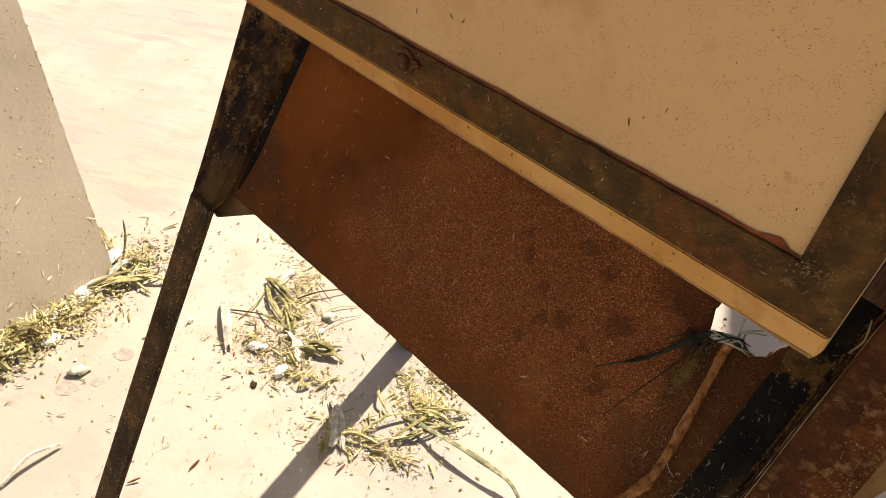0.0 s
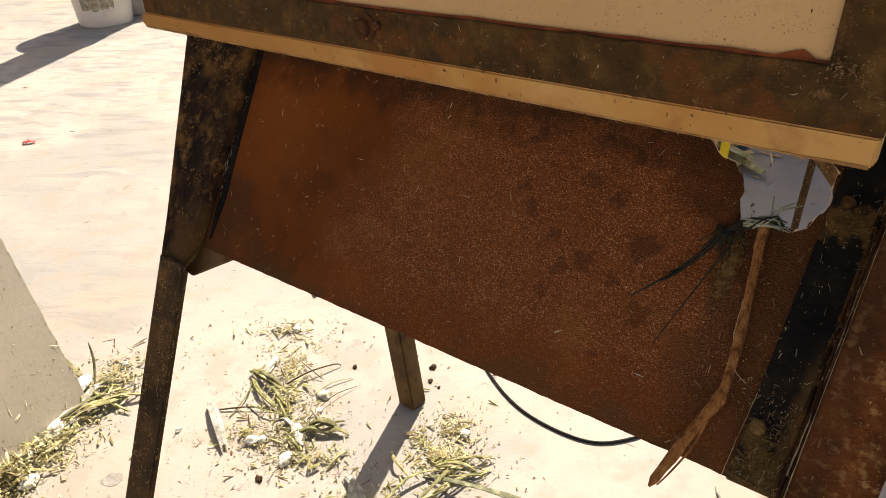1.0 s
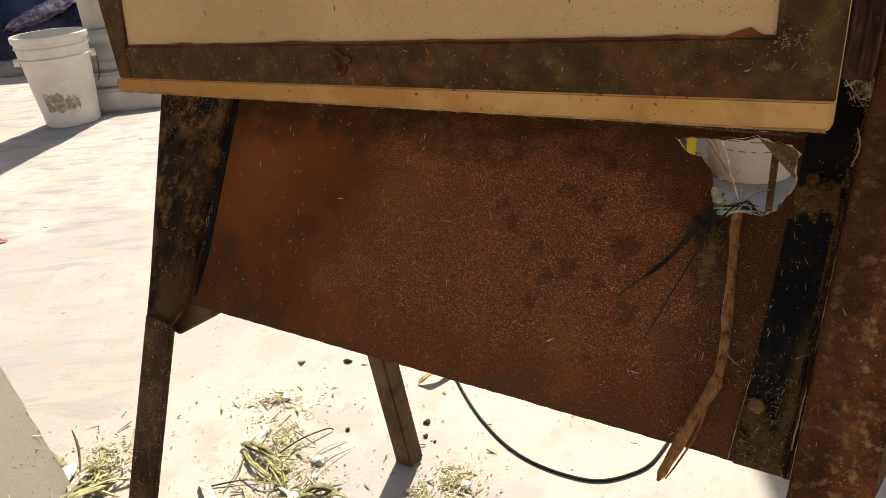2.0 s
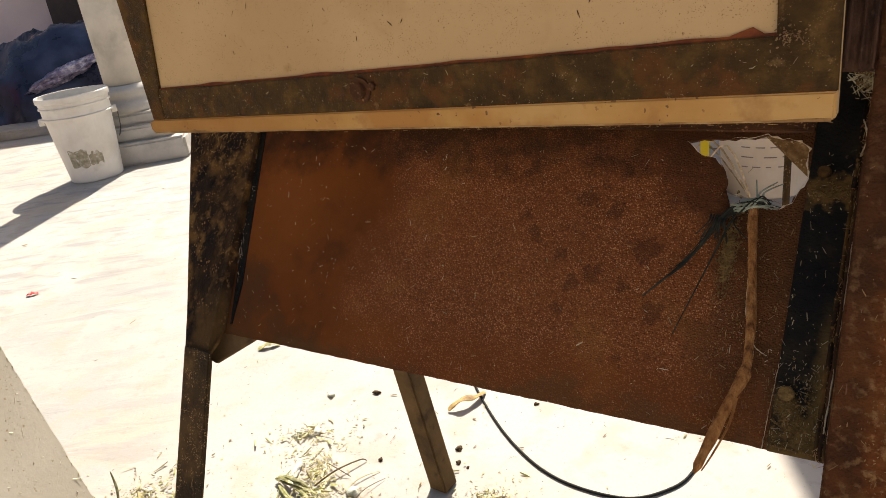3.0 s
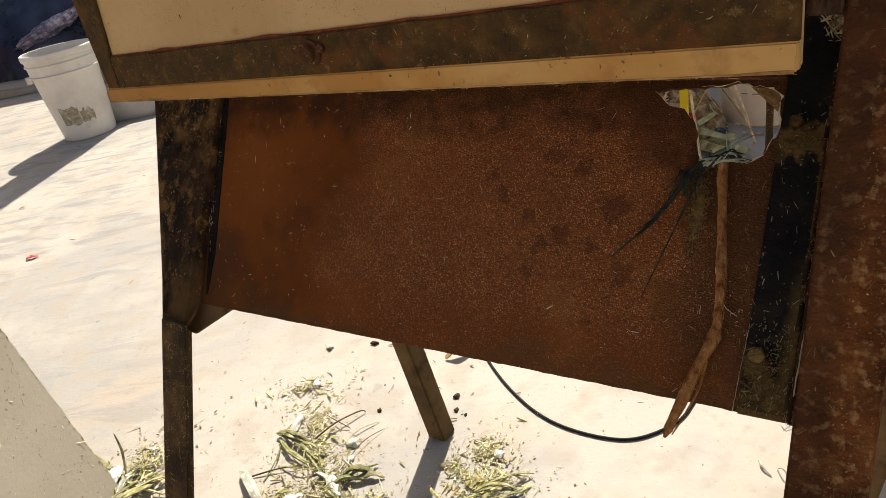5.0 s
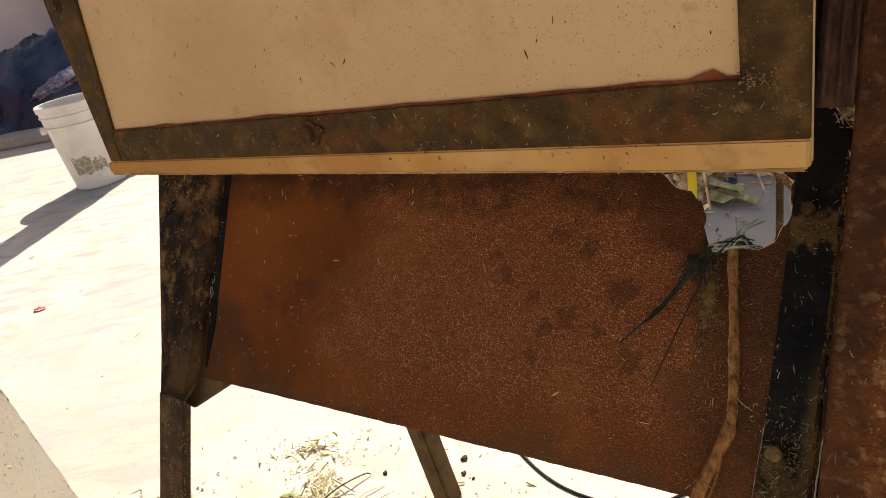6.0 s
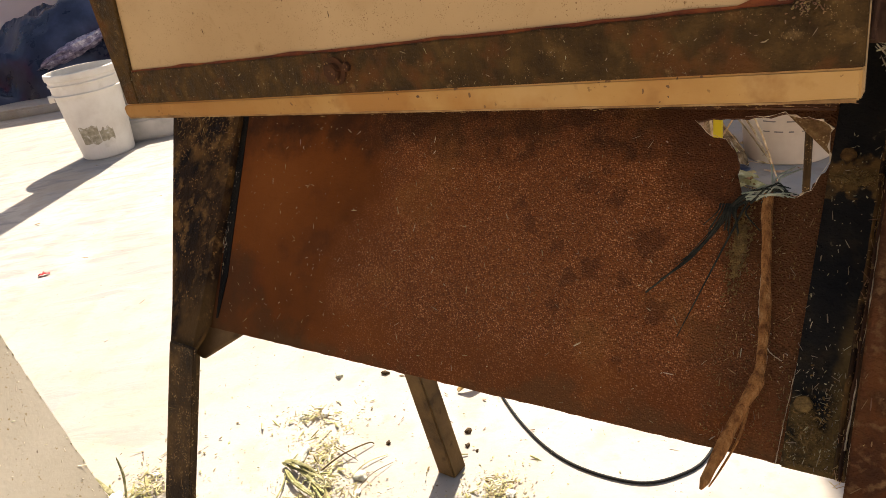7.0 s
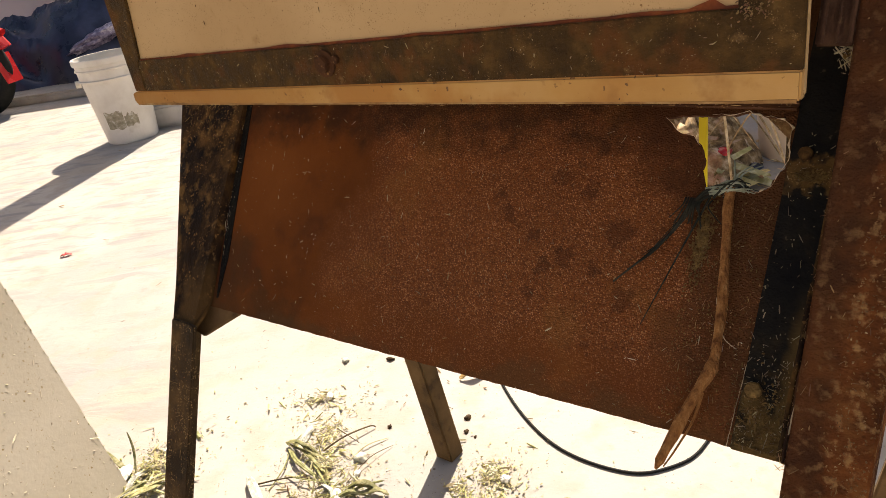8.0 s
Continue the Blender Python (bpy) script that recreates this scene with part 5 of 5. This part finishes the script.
def leaf_blade(points, w, label, material):
    bm = bmesh.new()
    n = 26
    path = smooth_path(points, n)
    rows = []
    for i, p in enumerate(path):
        d = (path[min(i + 1, n - 1)] - path[max(i - 1, 0)]).normalized()
        s = d.cross(Vector((0, 0, 1))).normalized()
        ww = w * math.sin(math.pi * (0.1 + 0.88 * i / (n - 1))) ** 0.6
        tilt = Vector((0, 0, 0.3 * ww * math.sin(i * 0.6)))
        rows.append([bm.verts.new(p - s * ww + tilt), bm.verts.new(p - Vector((0, 0, ww * 0.35))), bm.verts.new(p + s * ww - tilt)])
    for A, B in zip(rows, rows[1:]):
        for j in range(2):
            bm.faces.new((A[j], A[j + 1], B[j + 1], B[j]))
    ob = solo("leaf", bm, material, label, "leaf", smooth=True)
    so = ob.modifiers.new("thick", "SOLIDIFY")
    so.thickness = 0.0008
    return ob


leaf_blade([(0.05, 0.955, 0.006), (0.11, 0.925, 0.022), (0.17, 0.9, 0.026), (0.225, 0.875, 0.02), (0.25, 0.845, 0.006)], 0.0046, "long narrow grey-green maize leaf arched over the concrete", M_LEAFDARK)
leaf_blade([(-0.395, 1.655, 0.003), (-0.37, 1.667, 0.01), (-0.345, 1.665, 0.003)], 0.009, "small yellow-green leaf on the concrete", M_GREEN)
leaf_blade([(0.035, 1.315, 0.004), (0.06, 1.32, 0.018), (0.09, 1.335, 0.012), (0.11, 1.36, 0.003)], 0.008, "curled dry brown leaf on the concrete", M_DRYLEAF)
leaf_blade([(-0.52, 1.13, 0.02), (-0.528, 1.16, 0.045), (-0.54, 1.18, 0.07)], 0.0022, "thin green leaf standing from the pile", M_GREEN)


def pith(x, y, turn, ln, r, tilt=0):
    """A torn chunk of white stalk pith."""
    bm = bmesh.new()
    bmesh.ops.create_icosphere(bm, subdivisions=3, radius=1)
    for v in bm.verts:
        p = v.co.copy()
        k = 1 + 0.3 * noise.noise(p * 1.4 + Vector((x * 50, y * 50, 0))) + 0.14 * noise.noise(Vector((p.x * 2, p.y * 9, p.z * 9)))
        v.co = Vector((p.x * ln / 2 * k, p.y * r * k, max(-0.8, p.z) * r * 0.8 * k))
    solo("pith_chunk", bm, M_PITH, "torn white chunk of maize stalk pith", "stalk", pose(x, y, r * 0.62, 0, tilt, turn), group="pith chunks on the yard")


for x, y, a, ln, r in ((-0.238, 1.2, 80, 0.05, 0.006), (-0.214, 1.305, 95, 0.02, 0.007), (-0.157, 1.035, 110, 0.045, 0.0085), (-0.228, 1.022, 15, 0.022, 0.008), (-0.213, 1.025, 60, 0.014, 0.006), (-0.168, 0.985, 80, 0.03, 0.008), (0.104, 1.04, 90, 0.016, 0.008),
                       (-0.135, 1.09, 70, 0.018, 0.005), (-0.255, 1.305, 20, 0.014, 0.004), (-0.555, 1.12, 78, 0.085, 0.015), (-0.545, 1.04, 95, 0.045, 0.012), (-0.565, 0.99, 30, 0.03, 0.009), (-0.535, 0.935, 60, 0.03, 0.01), (-0.352, 1.045, 70, 0.012, 0.004), (-0.5, 1.2, 10, 0.02, 0.006)):
    pith(x, y, a, ln, r)


def wiry(points, r):
    solo("dry_stem", tube(smooth_path(points, 12), [r * (1.1 - 0.5 * i / 11) for i in range(12)], 6), M_STEM, "thin wiry brown stem on the concrete", "stem", group="wiry stems on the yard")


wiry([(-0.2, 1.15, 0.006), (-0.165, 1.175, 0.012), (-0.125, 1.2, 0.008), (-0.115, 1.203, 0.002)], 0.0016)
wiry([(-0.185, 1.21, 0.003), (-0.16, 1.18, 0.009), (-0.14, 1.165, 0.003)], 0.0011)
wiry([(-0.15, 1.07, 0.003), (-0.115, 1.12, 0.008), (-0.08, 1.15, 0.002)], 0.0008)
wiry([(-0.3, 1.09, 0.003), (-0.25, 1.094, 0.006), (-0.21, 1.09, 0.003)], 0.0014)


def leaf_bundle(x, y, turn, ln, w, count, seed):
    """Folded leaf strips torn from one stalk, fanning from their root."""
    rg = random.Random(seed)
    for i in range(count):
        a = radians(turn + rg.uniform(-11, 11))
        l2 = ln * rg.uniform(0.6, 1.0)
        d, e = Vector((math.cos(a), math.sin(a), 0)), Vector((-math.sin(a), math.cos(a), 0))
        o = Vector((x, y, 0.004 + 0.002 * i)) + e * rg.uniform(-w, w)
        leaf_blade([o, o + d * l2 * 0.4 + Vector((0, 0, rg.uniform(0.004, 0.014))), o + d * l2 * 0.75 + e * rg.uniform(-0.006, 0.006) + Vector((0, 0, 0.006)), o + d * l2 + Vector((0, 0, -0.002))], w * rg.uniform(0.28, 0.55), "torn strip of green maize leaf on the concrete", M_GREEN)


leaf_bundle(-0.267, 1.185, -42, 0.13, 0.007, 4, 1)
leaf_bundle(-0.145, 1.052, -15, 0.07, 0.011, 3, 2)
leaf_bundle(0.04, 0.91, 40, 0.11, 0.006, 3, 3)
leaf_bundle(0.06, 0.975, -2, 0.1, 0.006, 3, 4)
leaf_bundle(-0.62, 1.21, -48, 0.16, 0.008, 4, 5)
leaf_bundle(-0.55, 1.04, 42, 0.15, 0.008, 4, 6)


def pebble(x, y, r, seed, material, label):
    bm = bmesh.new()
    bmesh.ops.create_icosphere(bm, subdivisions=2, radius=r)
    for v in bm.verts:
        v.co *= 1 + 0.75 * noise.noise(v.co / r * 1.3 + Vector((seed, 0, 0)))
        v.co.x *= 1.3
        v.co.z = v.co.z * 0.55 + r * 0.45
    solo("clod", bm, material, label, "clod", pose(x, y, 0, 0, 0, seed * 40), group="clods on the yard", smooth=True)


for i, (x, y, r) in enumerate(((-0.132, 1.125, 0.009), (0.048, 1.2, 0.005), (0.045, 1.165, 0.004), (-0.2, 1.425, 0.007), (-0.105, 1.41, 0.006), (-0.462, 0.893, 0.011), (0.06, 1.15, 0.0025), (-0.09, 1.2, 0.004), (-0.2, 0.95, 0.005), (0.2, 1.3, 0.004))):
    pebble(x, y, r, i, M_HUSK if i in (0, 3, 5) else M_LEG, "small pale clod on the concrete" if i in (0, 3, 5) else "small dark clod on the concrete")
leaf_blade([(-1.215, 2.2, 0.003), (-1.2, 2.2, 0.008), (-1.18, 2.205, 0.003)], 0.008, "tiny red scrap on the concrete", M_RED)
# straw and rubbish heap beyond the machine
def rubbish_heap(x, y):
    bm = bmesh.new()
    n = 64
    g = []
    for i in range(n + 1):
        row = []
        for j in range(n + 1):
            a, b = -0.32 + 0.64 * i / n, -0.3 + 0.6 * j / n
            k = max(0, 1 - (a / 0.32) ** 2 - (b / 0.3) ** 2 + 0.25 * noise.noise((a * 5, b * 5, 8.0)))
            row.append(bm.verts.new((a, b, 0.15 * k ** 0.5 * (1 + 0.6 * noise.noise((a * 14, b * 14, 2.0)) + 0.3 * noise.noise((a * 40, b * 40, 5.0))) - 0.012)))
        g.append(row)
    for i in range(n):
        for j in range(n):
            bm.faces.new((g[i][j], g[i + 1][j], g[i + 1][j + 1], g[i][j + 1]))
    solo("compost", bm, M_RUBBISH, "brown heap of rotting stalks and scraps", "compost", pose(x, y, 0, 0, 0, 20), smooth=True)


M_RUBBISH = mat("rotting_litter", [(0.06, 0.035, 0.014), (0.32, 0.21, 0.095), (0.78, 0.62, 0.4)], 38, 9, (0.8, 0.95), 0.9, 60, stain=[(24, 0.58, (0.85, 0.75, 0.58), 0.7), (17, 0.53, (0.04, 0.026, 0.012), 0.92), (12, 0.6, (0.5, 0.2, 0.09), 0.6)])
rubbish_heap(0.63, 2.3)
pile("straw_heap", 900, (0.72, 2.17), (0.1, 0.09), 20, 0.05, 0.14, 40, M_HEAPSTRAW)
pile("straw_heap", 40, (0.8, 2.1), (0.06, 0.05), 20, 0.09, 0.05, 41, M_CHAFF)
for x, y, a, ln in ((0.78, 2.12, 30, 0.3), (0.8, 2.14, -25, 0.3), (0.84, 2.06, -60, 0.24), (0.7, 2.3, 10, 0.4), (0.82, 2.12, -50, 0.3), (0.8, 2.1, 75, 0.2)):
    run(x, y, a, ln, 0.006, M_HEAPSTRAW, "pale dry stalk in the rubbish heap", lift=0.2, bend=0.1)
for k, (x, y, r, mt, lab) in enumerate(((0.785, 2.12, 0.022, M_RED, "small red scrap of plastic in the heap"), (0.86, 2.08, 0.018, M_TARP, "small dark blue scrap of plastic in the heap"))):
    bm = bmesh.new()
    bmesh.ops.create_icosphere(bm, subdivisions=3, radius=r)
    for v in bm.verts:
        v.co = v.co * (1 + 0.4 * noise.noise(v.co / r + Vector((k, 2, 1))))
        v.co.z = v.co.z * 0.5 + r * 0.5
    solo("plastic_scrap", bm, mt, lab, "scrap", pose(x, y, 0.07 if k == 0 else 0.03, 0, 0, 30), smooth=True)


def floor_stain(x, y, r, seed):
    pts = []
    for i in range(22):
        a = 2 * math.pi * i / 22
        k = r * (1 + 0.35 * noise.noise((math.cos(a) * 1.5, math.sin(a) * 1.5, seed)))
        pts.append((x + k * math.cos(a) * 1.2, y + k * math.sin(a), 0.0))
    solo("floor_stain", slab(pts, (0, 0, 0.0005)), M_STAIN, "dull grey damp spot on the concrete", "stain")


M_STAIN = mat("grey_damp_spot", [(0.2, 0.18, 0.155), (0.29, 0.265, 0.23), (0.4, 0.37, 0.31)], 90, 8, (0.8, 0.95), 0.2, 90)
floor_stain(-0.417, 0.946, 0.013, 1.0)
floor_stain(-0.463, 0.86, 0.014, 2.0)
floor_stain(-0.428, 0.885, 0.008, 3.0)
